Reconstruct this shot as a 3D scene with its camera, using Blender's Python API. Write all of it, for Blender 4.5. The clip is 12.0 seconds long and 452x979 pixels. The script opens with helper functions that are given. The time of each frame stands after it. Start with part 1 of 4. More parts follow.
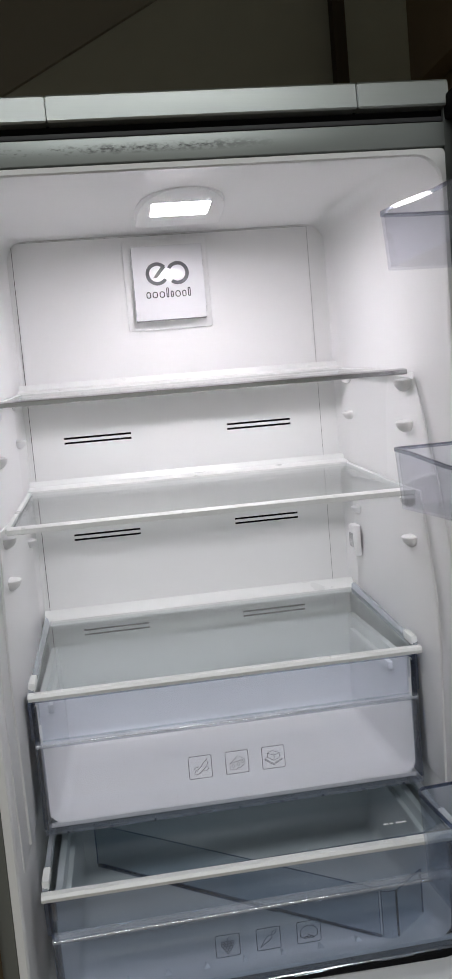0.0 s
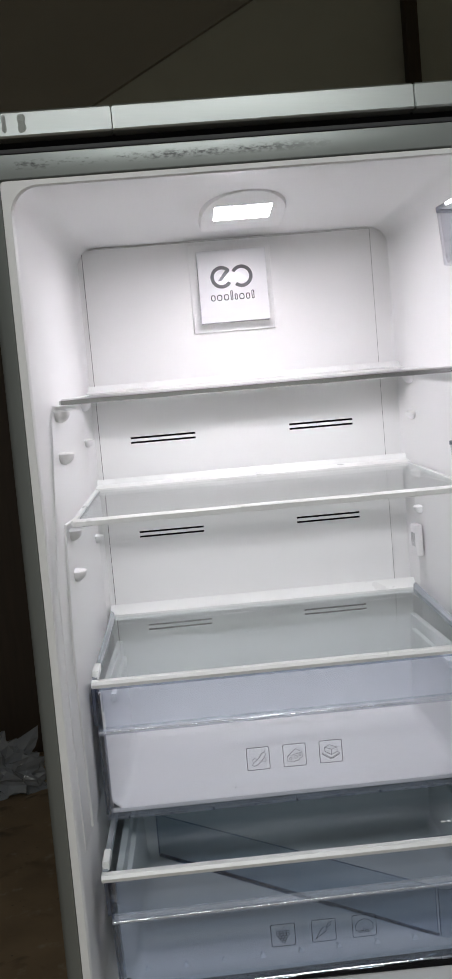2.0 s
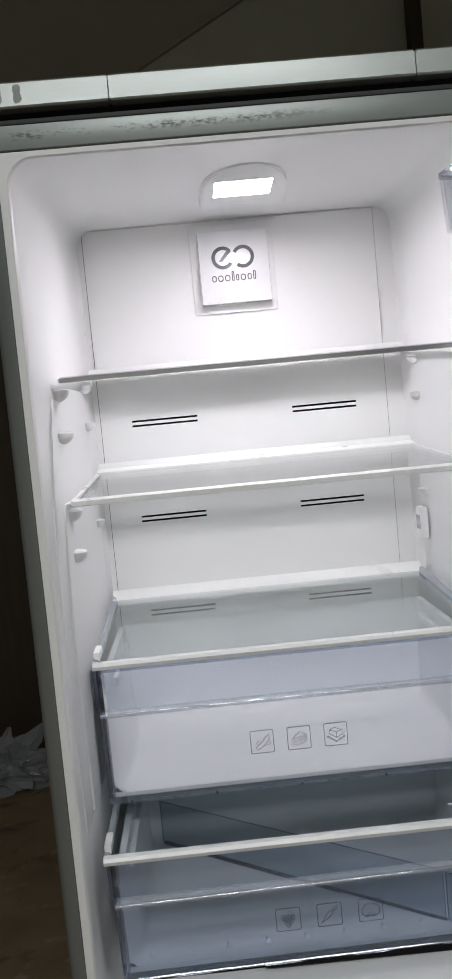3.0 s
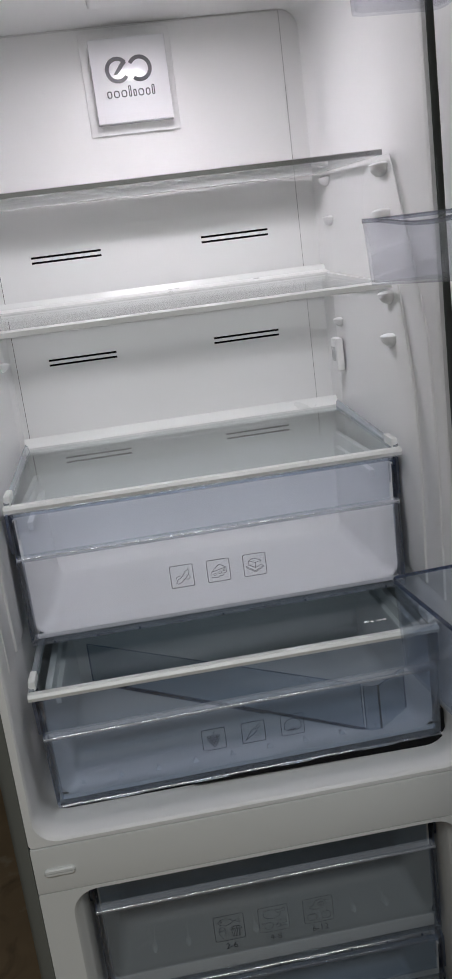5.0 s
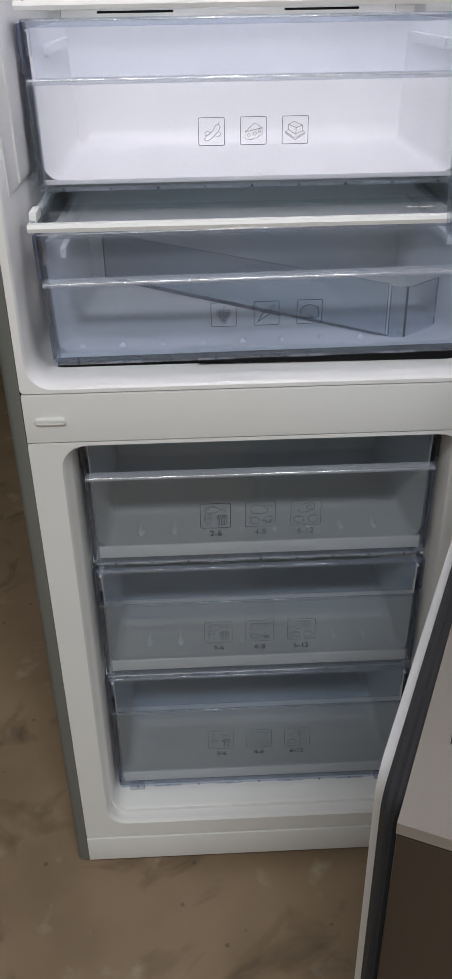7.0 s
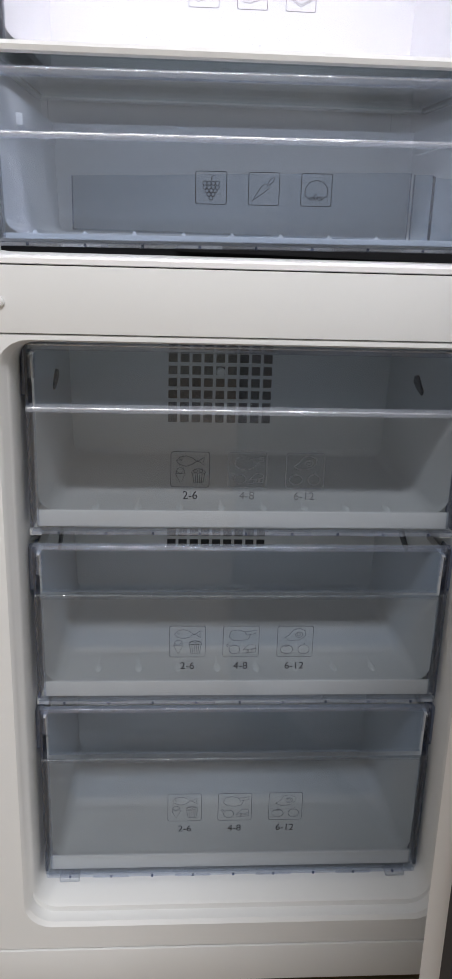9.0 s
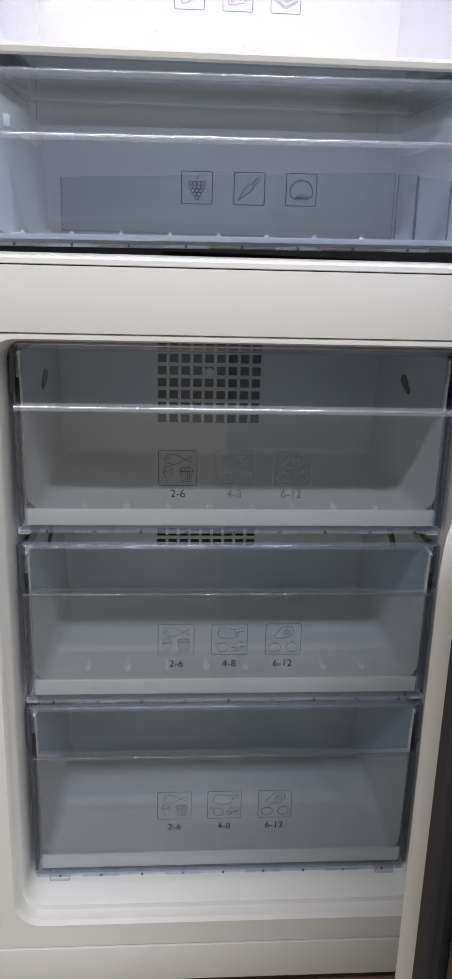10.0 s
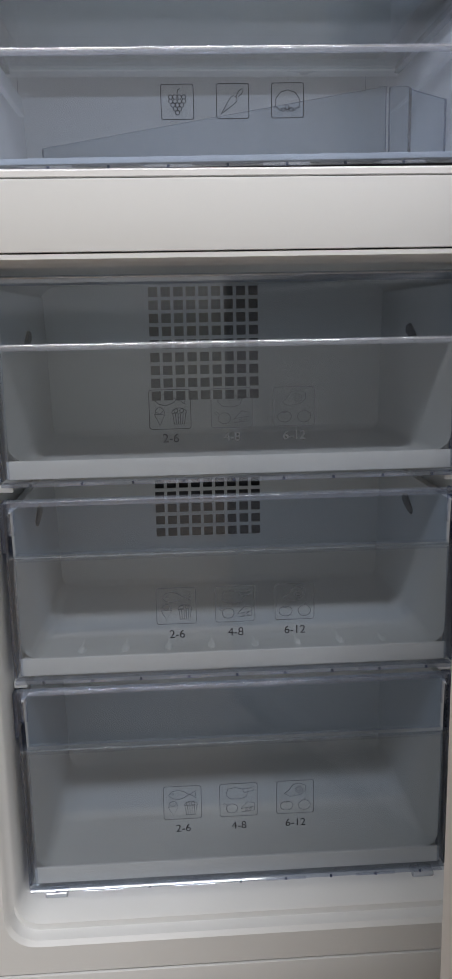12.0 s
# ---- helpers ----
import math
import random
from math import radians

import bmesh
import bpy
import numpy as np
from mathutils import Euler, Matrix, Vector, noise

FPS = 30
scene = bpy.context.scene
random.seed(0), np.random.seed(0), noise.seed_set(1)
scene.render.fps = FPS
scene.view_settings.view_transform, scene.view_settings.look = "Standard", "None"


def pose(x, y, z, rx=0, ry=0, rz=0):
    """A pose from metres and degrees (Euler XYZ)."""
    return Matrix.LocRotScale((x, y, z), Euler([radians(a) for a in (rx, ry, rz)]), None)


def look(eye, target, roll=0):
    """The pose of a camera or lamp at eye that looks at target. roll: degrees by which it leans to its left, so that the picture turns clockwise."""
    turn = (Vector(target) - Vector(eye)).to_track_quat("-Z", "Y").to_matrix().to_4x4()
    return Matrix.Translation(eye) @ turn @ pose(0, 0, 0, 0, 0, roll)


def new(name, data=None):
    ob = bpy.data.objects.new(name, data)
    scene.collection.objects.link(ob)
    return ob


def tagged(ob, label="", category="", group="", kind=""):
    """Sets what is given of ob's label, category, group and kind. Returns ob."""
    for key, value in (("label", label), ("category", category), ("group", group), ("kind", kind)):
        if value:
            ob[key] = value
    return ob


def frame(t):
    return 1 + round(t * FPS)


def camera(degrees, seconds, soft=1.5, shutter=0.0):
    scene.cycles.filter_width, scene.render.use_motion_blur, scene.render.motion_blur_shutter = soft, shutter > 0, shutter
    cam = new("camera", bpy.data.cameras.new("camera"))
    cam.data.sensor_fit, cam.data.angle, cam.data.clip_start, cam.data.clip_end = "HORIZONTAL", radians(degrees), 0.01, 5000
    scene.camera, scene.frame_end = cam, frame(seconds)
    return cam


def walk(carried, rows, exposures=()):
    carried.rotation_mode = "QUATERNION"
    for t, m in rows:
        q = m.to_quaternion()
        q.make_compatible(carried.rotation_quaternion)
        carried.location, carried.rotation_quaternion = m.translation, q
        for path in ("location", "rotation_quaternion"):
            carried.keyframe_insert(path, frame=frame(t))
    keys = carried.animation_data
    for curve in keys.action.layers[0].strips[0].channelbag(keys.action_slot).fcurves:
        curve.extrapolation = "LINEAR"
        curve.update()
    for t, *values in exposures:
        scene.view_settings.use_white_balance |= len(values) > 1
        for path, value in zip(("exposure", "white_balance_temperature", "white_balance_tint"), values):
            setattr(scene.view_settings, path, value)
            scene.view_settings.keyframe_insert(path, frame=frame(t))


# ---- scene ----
cam = camera(29.9, 12.0)
PATH = [
    (0, (-0.111, -0.919, 1.587), (0.133, 1.057, 1.396), -5.0),
    (0.5, (-0.113, -0.922, 1.579), (0.081, 1.061, 1.415), -4.8),
    (1, (-0.114, -0.923, 1.578), (0.027, 1.065, 1.411), -4.7),
    (1.5, (-0.107, -0.929, 1.577), (0.0, 1.061, 1.415), -4.8),
    (2, (-0.098, -0.945, 1.567), (-0.022, 1.048, 1.418), -5.0),
    (2.5, (-0.099, -0.943, 1.564), (-0.034, 1.05, 1.42), -5.2),
    (3, (-0.094, -0.932, 1.539), (-0.033, 1.061, 1.391), -5.4),
    (3.5, (-0.077, -0.917, 1.521), (-0.018, 1.067, 1.275), -6.0),
    (3.7, (-0.067, -0.913, 1.509), (-0.004, 1.069, 1.249), -7.1),
    (5.3, (-0.081, -0.909, 1.481), (0.144, 0.99, 0.896), -6.0),
    (5.5, (-0.087, -0.91, 1.467), (0.116, 0.967, 0.807), -3.6),
    (6, (-0.09, -0.922, 1.429), (0.055, 0.908, 0.634), -1.2),
    (6.5, (-0.078, -0.919, 1.371), (0.034, 0.8, 0.355), -0.9),
    (6.7, (-0.070, -0.923, 1.343), (-0.005, 0.779, 0.294), -1.6),
    (8.3, (-0.079, -0.756, 0.901), (0.045, 1.148, 0.287), 1.7),
    (8.5, (-0.077, -0.789, 0.904), (0.056, 1.115, 0.307), 1.8),
    (9, (-0.072, -0.803, 0.908), (0.055, 1.1, 0.306), 1.7),
    (9.5, (-0.065, -0.808, 0.909), (0.068, 1.097, 0.313), 1.6),
    (10, (-0.064, -0.81, 0.904), (0.074, 1.095, 0.311), 1.6),
    (10.5, (-0.062, -0.812, 0.903), (0.071, 1.095, 0.315), 1.4),
    (11, (-0.06, -0.815, 0.905), (0.074, 1.093, 0.32), 1.1),
    (11.5, (-0.059, -0.77, 0.827), (0.026, 1.177, 0.376), -1.2),
    (12, (-0.049, -0.775, 0.744), (0.067, 1.182, 0.35), -1.1),
]
EXPOSURES = [(0, 0.06, 6500, 10), (1.2, 0.12, 6500, 10), (2.7, 0.23, 6500, 10), (3.5, 0.08, 6500, 10), (5.3, -0.15, 6500, 10), (6.0, 0.08, 6500, 10), (6.5, 0.45, 6500, 11), (6.7, 0.62, 6500, 12), (8.3, 1.42, 6500, 16), (11.0, 1.42, 6500, 16), (12.0, 1.28, 6500, 16)]
walk(cam, [(t, look(eye, target, roll)) for t, eye, target, roll in PATH], EXPOSURES)

# ---- light ----
world = bpy.data.worlds.new("world")
world.use_nodes = True
scene.world = world
world.node_tree.nodes["Background"].inputs[0].default_value = (0.5, 0.55, 0.5, 1)
world.node_tree.nodes["Background"].inputs[1].default_value = 0.02


def ceiling_or_fill_lamp(x, y, z, sx, sy, watts, colour, turn=0):
    data = bpy.data.lights.new("ceiling_or_fill_lamp", "AREA")
    data.shape, data.size, data.size_y, data.energy, data.color = "RECTANGLE", sx, sy, watts, colour
    lamp = new("ceiling_or_fill_lamp", data)
    lamp.matrix_world = pose(x, y, z, 0, 0, turn)
    return lamp


ceiling_or_fill_lamp(-0.10, -2.1, 3.1, 1.5, 0.36, 35, (0.975, 1.0, 1.0))
ceiling_or_fill_lamp(-1.9, -1.8, 3.2, 1.2, 0.10, 4, (0.955, 1.0, 0.98), 90)
ceiling_or_fill_lamp(1.00, -3.2, 3.1, 0.6, 0.08, 6, (0.955, 1.0, 0.98))
# unseen upright fill light added behind the camera to brighten the interiors
front = ceiling_or_fill_lamp(-0.6, -4.1, 1.7, 3.0, 1.8, 3.4, (0.98, 1.0, 1.0))
front.matrix_world = pose(-0.6, -4.1, 1.7, 90, 0, 0)


# ---- materials ----
def mat(name, colour, rough=0.4, metal=0.0, vary=0.06, scale=8.0, bump=0.0, bump_scale=200.0, spec=0.5, stretch=None, rough_vary=0.08):
    m = bpy.data.materials.new(name)
    m.use_nodes = True
    nt = m.node_tree
    b = nt.nodes["Principled BSDF"]
    b.inputs["Metallic"].default_value = metal
    b.inputs["Specular IOR Level"].default_value = spec
    tc = nt.nodes.new("ShaderNodeTexCoord")
    src = tc.outputs["Object"]
    if stretch:
        mp = nt.nodes.new("ShaderNodeMapping")
        mp.inputs["Scale"].default_value = stretch
        nt.links.new(src, mp.inputs[0])
        src = mp.outputs[0]
    n1 = nt.nodes.new("ShaderNodeTexNoise")
    n1.inputs["Scale"].default_value, n1.inputs["Detail"].default_value = scale, 6
    nt.links.new(src, n1.inputs["Vector"])
    ramp = nt.nodes.new("ShaderNodeMix")
    ramp.data_type = "RGBA"
    lo = [c * (1 - vary) for c in colour]
    hi = [min(1, c * (1 + vary)) for c in colour]
    ramp.inputs["A"].default_value, ramp.inputs["B"].default_value = (*lo, 1), (*hi, 1)
    nt.links.new(n1.outputs["Fac"], ramp.inputs["Factor"])
    nt.links.new(ramp.outputs["Result"], b.inputs["Base Color"])
    mr = nt.nodes.new("ShaderNodeMapRange")
    mr.inputs["To Min"].default_value, mr.inputs["To Max"].default_value = rough - rough_vary, rough + rough_vary
    nt.links.new(n1.outputs["Fac"], mr.inputs["Value"])
    nt.links.new(mr.outputs[0], b.inputs["Roughness"])
    if bump:
        n2 = nt.nodes.new("ShaderNodeTexNoise")
        n2.inputs["Scale"].default_value, n2.inputs["Detail"].default_value = bump_scale, 3
        nt.links.new(src, n2.inputs["Vector"])
        bp = nt.nodes.new("ShaderNodeBump")
        bp.inputs["Strength"].default_value, bp.inputs["Distance"].default_value = bump, 0.001
        nt.links.new(n2.outputs["Fac"], bp.inputs["Height"])
        nt.links.new(bp.outputs[0], b.inputs["Normal"])
    return m


def clear(name, tint, gloss=0.06, ior=1.49, haze=0.0):
    """Thin clear plastic or glass: tinted see-through with a Fresnel gloss and a little scatter."""
    m = bpy.data.materials.new(name)
    m.use_nodes = True
    nt = m.node_tree
    nt.nodes.remove(nt.nodes["Principled BSDF"])
    out = nt.nodes["Material Output"]
    tr = nt.nodes.new("ShaderNodeBsdfTransparent")
    tr.inputs[0].default_value = (*tint, 1)
    body = tr.outputs[0]
    if haze:
        df = nt.nodes.new("ShaderNodeBsdfDiffuse")
        df.inputs[0].default_value = (0.66, 0.70, 0.77, 1)
        mx = nt.nodes.new("ShaderNodeMixShader")
        mx.inputs[0].default_value = haze
        nt.links.new(body, mx.inputs[1])
        nt.links.new(df.outputs[0], mx.inputs[2])
        body = mx.outputs[0]
    gl = nt.nodes.new("ShaderNodeBsdfGlossy")
    gl.inputs["Roughness"].default_value = gloss
    lw = nt.nodes.new("ShaderNodeLayerWeight")
    lw.inputs["Blend"].default_value = 0.5
    pw = nt.nodes.new("ShaderNodeMath")
    pw.operation = "POWER"
    pw.inputs[1].default_value = 5.0
    nt.links.new(lw.outputs["Facing"], pw.inputs[0])
    fr = nt.nodes.new("ShaderNodeMapRange")
    base = ((ior - 1) / (ior + 1)) ** 2
    fr.inputs["To Min"].default_value, fr.inputs["To Max"].default_value = base, 0.9
    nt.links.new(pw.outputs[0], fr.inputs["Value"])
    mx = nt.nodes.new("ShaderNodeMixShader")
    nt.links.new(fr.outputs[0], mx.inputs[0])
    nt.links.new(body, mx.inputs[1])
    nt.links.new(gl.outputs[0], mx.inputs[2])
    nt.links.new(mx.outputs[0], out.inputs["Surface"])
    return m


def glowing(name, colour, strength):
    m = bpy.data.materials.new(name)
    m.use_nodes = True
    b = m.node_tree.nodes["Principled BSDF"]
    b.inputs["Base Color"].default_value = (0.9, 0.9, 0.9, 1)
    b.inputs["Emission Color"].default_value = (*colour, 1)
    b.inputs["Emission Strength"].default_value = strength
    return m


WHITE = mat("white_plastic", (0.84, 0.84, 0.84), 0.38, vary=0.02, scale=5, bump=0.05, bump_scale=350)
FRONT = mat("white_enamel", (0.75, 0.76, 0.755), 0.33, vary=0.025, scale=6, bump=0.04, bump_scale=250)
TUB = mat("milky_plastic", (0.86, 0.86, 0.872), 0.35, vary=0.03, scale=9, bump=0.05, bump_scale=300)
FTUB = mat("frosted_freezer_plastic", (0.73, 0.745, 0.75), 0.58, spec=0.3, vary=0.06, scale=40, bump=0.35, bump_scale=170)
TRIM = mat("white_trim", (0.80, 0.81, 0.80), 0.3, vary=0.02, scale=20)
STEEL = mat("grey_painted_steel", (0.21, 0.225, 0.215), 0.38, metal=0.35, vary=0.06, scale=5, bump=0.1, bump_scale=220)
SILVER = mat("silver_plastic", (0.29, 0.305, 0.295), 0.36, metal=0.55, vary=0.06, scale=14, bump=0.06, stretch=(0.4, 4, 4))
DARKSTEEL = mat("brushed_door_steel", (0.10, 0.086, 0.072), 0.3, metal=0.8, vary=0.1, scale=30, bump=0.08, bump_scale=300, stretch=(1, 1, 0.06))
CAP = mat("grey_cap_plastic", (0.24, 0.215, 0.19), 0.4, metal=0.2, vary=0.05, scale=10)
# rubber grey, also the painted shade behind the freezer grille
SEAL = mat("seal_grey_and_grille_shade", (0.035, 0.035, 0.038), 0.6, vary=0.12, scale=30)
# black for feet and hinge cover, and painted shade in gaps and slots
BLACK = mat("black_plastic_and_gap_shade", (0.009, 0.009, 0.010), 0.8, vary=0.2, scale=20, spec=0.1)
CATCH = mat("dark_grey_plastic", (0.10, 0.105, 0.115), 0.5, vary=0.1, scale=30)
CHROME = mat("chrome", (0.75, 0.75, 0.74), 0.16, metal=1.0, vary=0.05, scale=40, rough_vary=0.05)
METALTRIM = mat("satin_metal_trim", (0.40, 0.40, 0.41), 0.16, metal=1.0, vary=0.06, scale=40, rough_vary=0.06)
# paler ink: the haze over the freezer prints is put into its colour
HAZEINK = mat("hazed_grey_ink", (0.12, 0.13, 0.145), 0.5, vary=0.2, scale=60)
INK = mat("grey_ink", (0.03, 0.033, 0.04), 0.5, vary=0.1, scale=60)
PALESLOT = mat("pale_grey_slot", (0.42, 0.42, 0.43), 0.6, vary=0.1, scale=40)
HINGE = mat("dark_hinge_metal", (0.13, 0.13, 0.13), 0.28, metal=0.9, vary=0.15, scale=40)
CARD = mat("glossy_white_card", (0.82, 0.82, 0.84), 0.16, vary=0.015, scale=12, rough_vary=0.04)
LOGO = mat("dark_silver_print", (0.055, 0.055, 0.062), 0.42, metal=0.2, vary=0.25, scale=60)
CLEAR = clear("blue_clear_plastic", (0.872, 0.897, 0.93), 0.05, 1.45, 0.045)
CHCLEAR = clear("pale_clear_plastic", (0.950, 0.955, 0.975), 0.05, 1.45, 0.05)
SCLEAR = clear("smoky_blue_clear_plastic", (0.785, 0.83, 0.888), 0.05, 1.5, 0.08)
CLEAREDGE = clear("blue_plastic_edge", (0.17, 0.235, 0.42), 0.10, 1.49, 0.08)
LIP = clear("clear_plastic_lip", (0.82, 0.855, 0.92), 0.10, 2.0, 0.10)
EAR = clear("blue_plastic_ear", (0.45, 0.52, 0.68), 0.08, 1.6, 0.10)
FUPPER = clear("frosty_blue_upper_plastic", (0.785, 0.835, 0.895), 0.05, 1.5, 0.02)
CHUPPER = clear("pale_blue_upper_plastic", (0.895, 0.918, 0.965), 0.05, 1.45, 0.04)
FROST = clear("frosted_clear_rail", (0.86, 0.885, 0.90), 0.15, 1.5, 0.38)
# whitened by haze to stand for lamp light caught in the ledge
LEDGE = clear("ledge_with_added_glint", (0.94, 0.95, 0.97), 0.08, 1.7, 0.26)
SOFTLEDGE = clear("soft_plastic_ledge", (0.93, 0.945, 0.96), 0.2, 1.3, 0.03)
# reflection and whiteness raised above plain plastic to draw the lamp streak
GLINT = clear("bead_with_added_glint", (0.93, 0.94, 0.965), 0.09, 4.0, 0.20)
FCLEAR = clear("frosty_clear_plastic", (0.842, 0.862, 0.876), 0.05, 1.5, 0.035)
GLASS = clear("shelf_glass", (0.957, 0.977, 0.974), 0.02, 1.45, 0.0)
COVERGLASS = clear("tinted_cover_glass", (0.905, 0.938, 0.936), 0.02, 1.5, 0.0)
# darker cover glass: shade inside the salad drawer is put into its tint
SHADEGLASS = clear("shade_tinted_cover_glass", (0.82, 0.868, 0.882), 0.02, 1.5, 0.0)
GLASSEDGE = clear("glass_edge", (0.35, 0.47, 0.48), 0.05, 1.5, 0.1)
BIN = clear("smoky_clear_plastic", (0.945, 0.95, 0.975), 0.05, 1.45, 0.03)
BINRIM = clear("grey_bin_rim", (0.52, 0.53, 0.60), 0.08, 1.6, 0.10)
LOWBIN = clear("blue_bin_plastic", (0.86, 0.89, 0.935), 0.05, 1.45, 0.04)
# bluish plastic, tinted deeper to carry some of the shadow behind it
DIVIDER = clear("blue_plastic_with_shade_tint", (0.855, 0.90, 0.94), 0.05, 1.49, 0.03)
LED = glowing("led_lens", (0.985, 0.935, 1.0), 89.0)


def concrete():
    m = mat("stained_concrete", (0.30, 0.215, 0.135), 0.62, vary=0.5, scale=4.5, bump=0.35, bump_scale=60, rough_vary=0.15)
    nt = m.node_tree
    b = nt.nodes["Principled BSDF"]
    base = b.inputs["Base Color"].links[0].from_socket
    tc = nt.nodes.new("ShaderNodeTexCoord")
    n = nt.nodes.new("ShaderNodeTexNoise")
    n.inputs["Scale"].default_value, n.inputs["Detail"].default_value = 14, 8
    nt.links.new(tc.outputs["Object"], n.inputs["Vector"])
    r = nt.nodes.new("ShaderNodeMapRange")
    r.inputs["From Min"].default_value, r.inputs["From Max"].default_value = 0.60, 0.80
    nt.links.new(n.outputs["Fac"], r.inputs["Value"])
    mx = nt.nodes.new("ShaderNodeMix")
    mx.data_type = "RGBA"
    mx.inputs["B"].default_value = (0.46, 0.39, 0.29, 1)
    nt.links.new(r.outputs[0], mx.inputs["Factor"])
    nt.links.new(base, mx.inputs["A"])
    v = nt.nodes.new("ShaderNodeTexVoronoi")
    v.inputs["Scale"].default_value = 17
    nt.links.new(tc.outputs["Object"], v.inputs["Vector"])
    r2 = nt.nodes.new("ShaderNodeMapRange")
    r2.inputs["From Min"].default_value, r2.inputs["From Max"].default_value = 0.05, 0.09
    r2.inputs["To Min"].default_value, r2.inputs["To Max"].default_value = 0.7, 0.0
    nt.links.new(v.outputs["Distance"], r2.inputs["Value"])
    mx2 = nt.nodes.new("ShaderNodeMix")
    mx2.data_type = "RGBA"
    mx2.inputs["B"].default_value = (0.12, 0.095, 0.075, 1)
    nt.links.new(r2.outputs[0], mx2.inputs["Factor"])
    nt.links.new(mx.outputs["Result"], mx2.inputs["A"])
    n3 = nt.nodes.new("ShaderNodeTexNoise")
    n3.inputs["Scale"].default_value, n3.inputs["Detail"].default_value, n3.inputs["Distortion"].default_value = 5.5, 9, 1.2
    nt.links.new(tc.outputs["Object"], n3.inputs["Vector"])
    r3 = nt.nodes.new("ShaderNodeMapRange")
    r3.inputs["From Min"].default_value, r3.inputs["From Max"].default_value = 0.54, 0.70
    r3.inputs["To Min"].default_value, r3.inputs["To Max"].default_value = 0.0, 0.75
    nt.links.new(n3.outputs["Fac"], r3.inputs["Value"])
    mx3 = nt.nodes.new("ShaderNodeMix")
    mx3.data_type = "RGBA"
    mx3.inputs["B"].default_value = (0.105, 0.075, 0.05, 1)
    nt.links.new(r3.outputs[0], mx3.inputs["Factor"])
    nt.links.new(mx2.outputs["Result"], mx3.inputs["A"])
    nt.links.new(mx3.outputs["Result"], b.inputs["Base Color"])
    return m


def dirty_strip():
    """Silver strip with a band of dark dried smears along it."""
    m = mat("smeared_silver_strip", (0.28, 0.30, 0.29), 0.4, metal=0.5, vary=0.08, scale=10, stretch=(0.5, 3, 3))
    nt = m.node_tree
    b = nt.nodes["Principled BSDF"]
    base = b.inputs["Base Color"].links[0].from_socket
    tc = nt.nodes.new("ShaderNodeTexCoord")
    mp = nt.nodes.new("ShaderNodeMapping")
    mp.inputs["Scale"].default_value = (1.0, 1.0, 2.2)
    nt.links.new(tc.outputs["Object"], mp.inputs[0])
    n = nt.nodes.new("ShaderNodeTexNoise")
    n.inputs["Scale"].default_value, n.inputs["Detail"].default_value = 170, 4
    nt.links.new(mp.outputs[0], n.inputs["Vector"])
    big = nt.nodes.new("ShaderNodeTexNoise")
    big.inputs["Scale"].default_value = 9
    nt.links.new(tc.outputs["Object"], big.inputs["Vector"])
    add = nt.nodes.new("ShaderNodeMath")
    add.operation = "MULTIPLY"
    nt.links.new(n.outputs["Fac"], add.inputs[0])
    nt.links.new(big.outputs["Fac"], add.inputs[1])
    r = nt.nodes.new("ShaderNodeMapRange")
    r.inputs["From Min"].default_value, r.inputs["From Max"].default_value = 0.22, 0.33
    nt.links.new(add.outputs[0], r.inputs["Value"])
    mx = nt.nodes.new("ShaderNodeMix")
    mx.data_type = "RGBA"
    mx.inputs["B"].default_value = (0.05, 0.05, 0.05, 1)
    sep = nt.nodes.new("ShaderNodeSeparateXYZ")
    nt.links.new(tc.outputs["Object"], sep.inputs[0])
    band = nt.nodes.new("ShaderNodeMapRange")
    band.inputs["From Min"].default_value, band.inputs["From Max"].default_value = 0.001, 0.0065
    band.inputs["To Min"].default_value, band.inputs["To Max"].default_value = 1.0, 0.0
    off = nt.nodes.new("ShaderNodeMath")
    off.operation = "SUBTRACT"
    off.inputs[1].default_value = 1.8655
    nt.links.new(sep.outputs["Z"], off.inputs[0])
    mag = nt.nodes.new("ShaderNodeMath")
    mag.operation = "ABSOLUTE"
    nt.links.new(off.outputs[0], mag.inputs[0])
    nt.links.new(mag.outputs[0], band.inputs["Value"])
    side = nt.nodes.new("ShaderNodeMapRange")
    side.inputs["From Min"].default_value, side.inputs["From Max"].default_value = 0.00, 0.10
    side.inputs["To Min"].default_value, side.inputs["To Max"].default_value = 0.85, 0.0
    nt.links.new(sep.outputs["X"], side.inputs["Value"])
    both = nt.nodes.new("ShaderNodeMath")
    both.operation = "MULTIPLY"
    nt.links.new(band.outputs[0], both.inputs[0])
    nt.links.new(side.outputs[0], both.inputs[1])
    fac = nt.nodes.new("ShaderNodeMath")
    fac.operation = "MULTIPLY"
    nt.links.new(r.outputs[0], fac.inputs[0])
    nt.links.new(both.outputs[0], fac.inputs[1])
    nt.links.new(fac.outputs[0], mx.inputs["Factor"])
    nt.links.new(base, mx.inputs["A"])
    nt.links.new(mx.outputs["Result"], b.inputs["Base Color"])
    return m


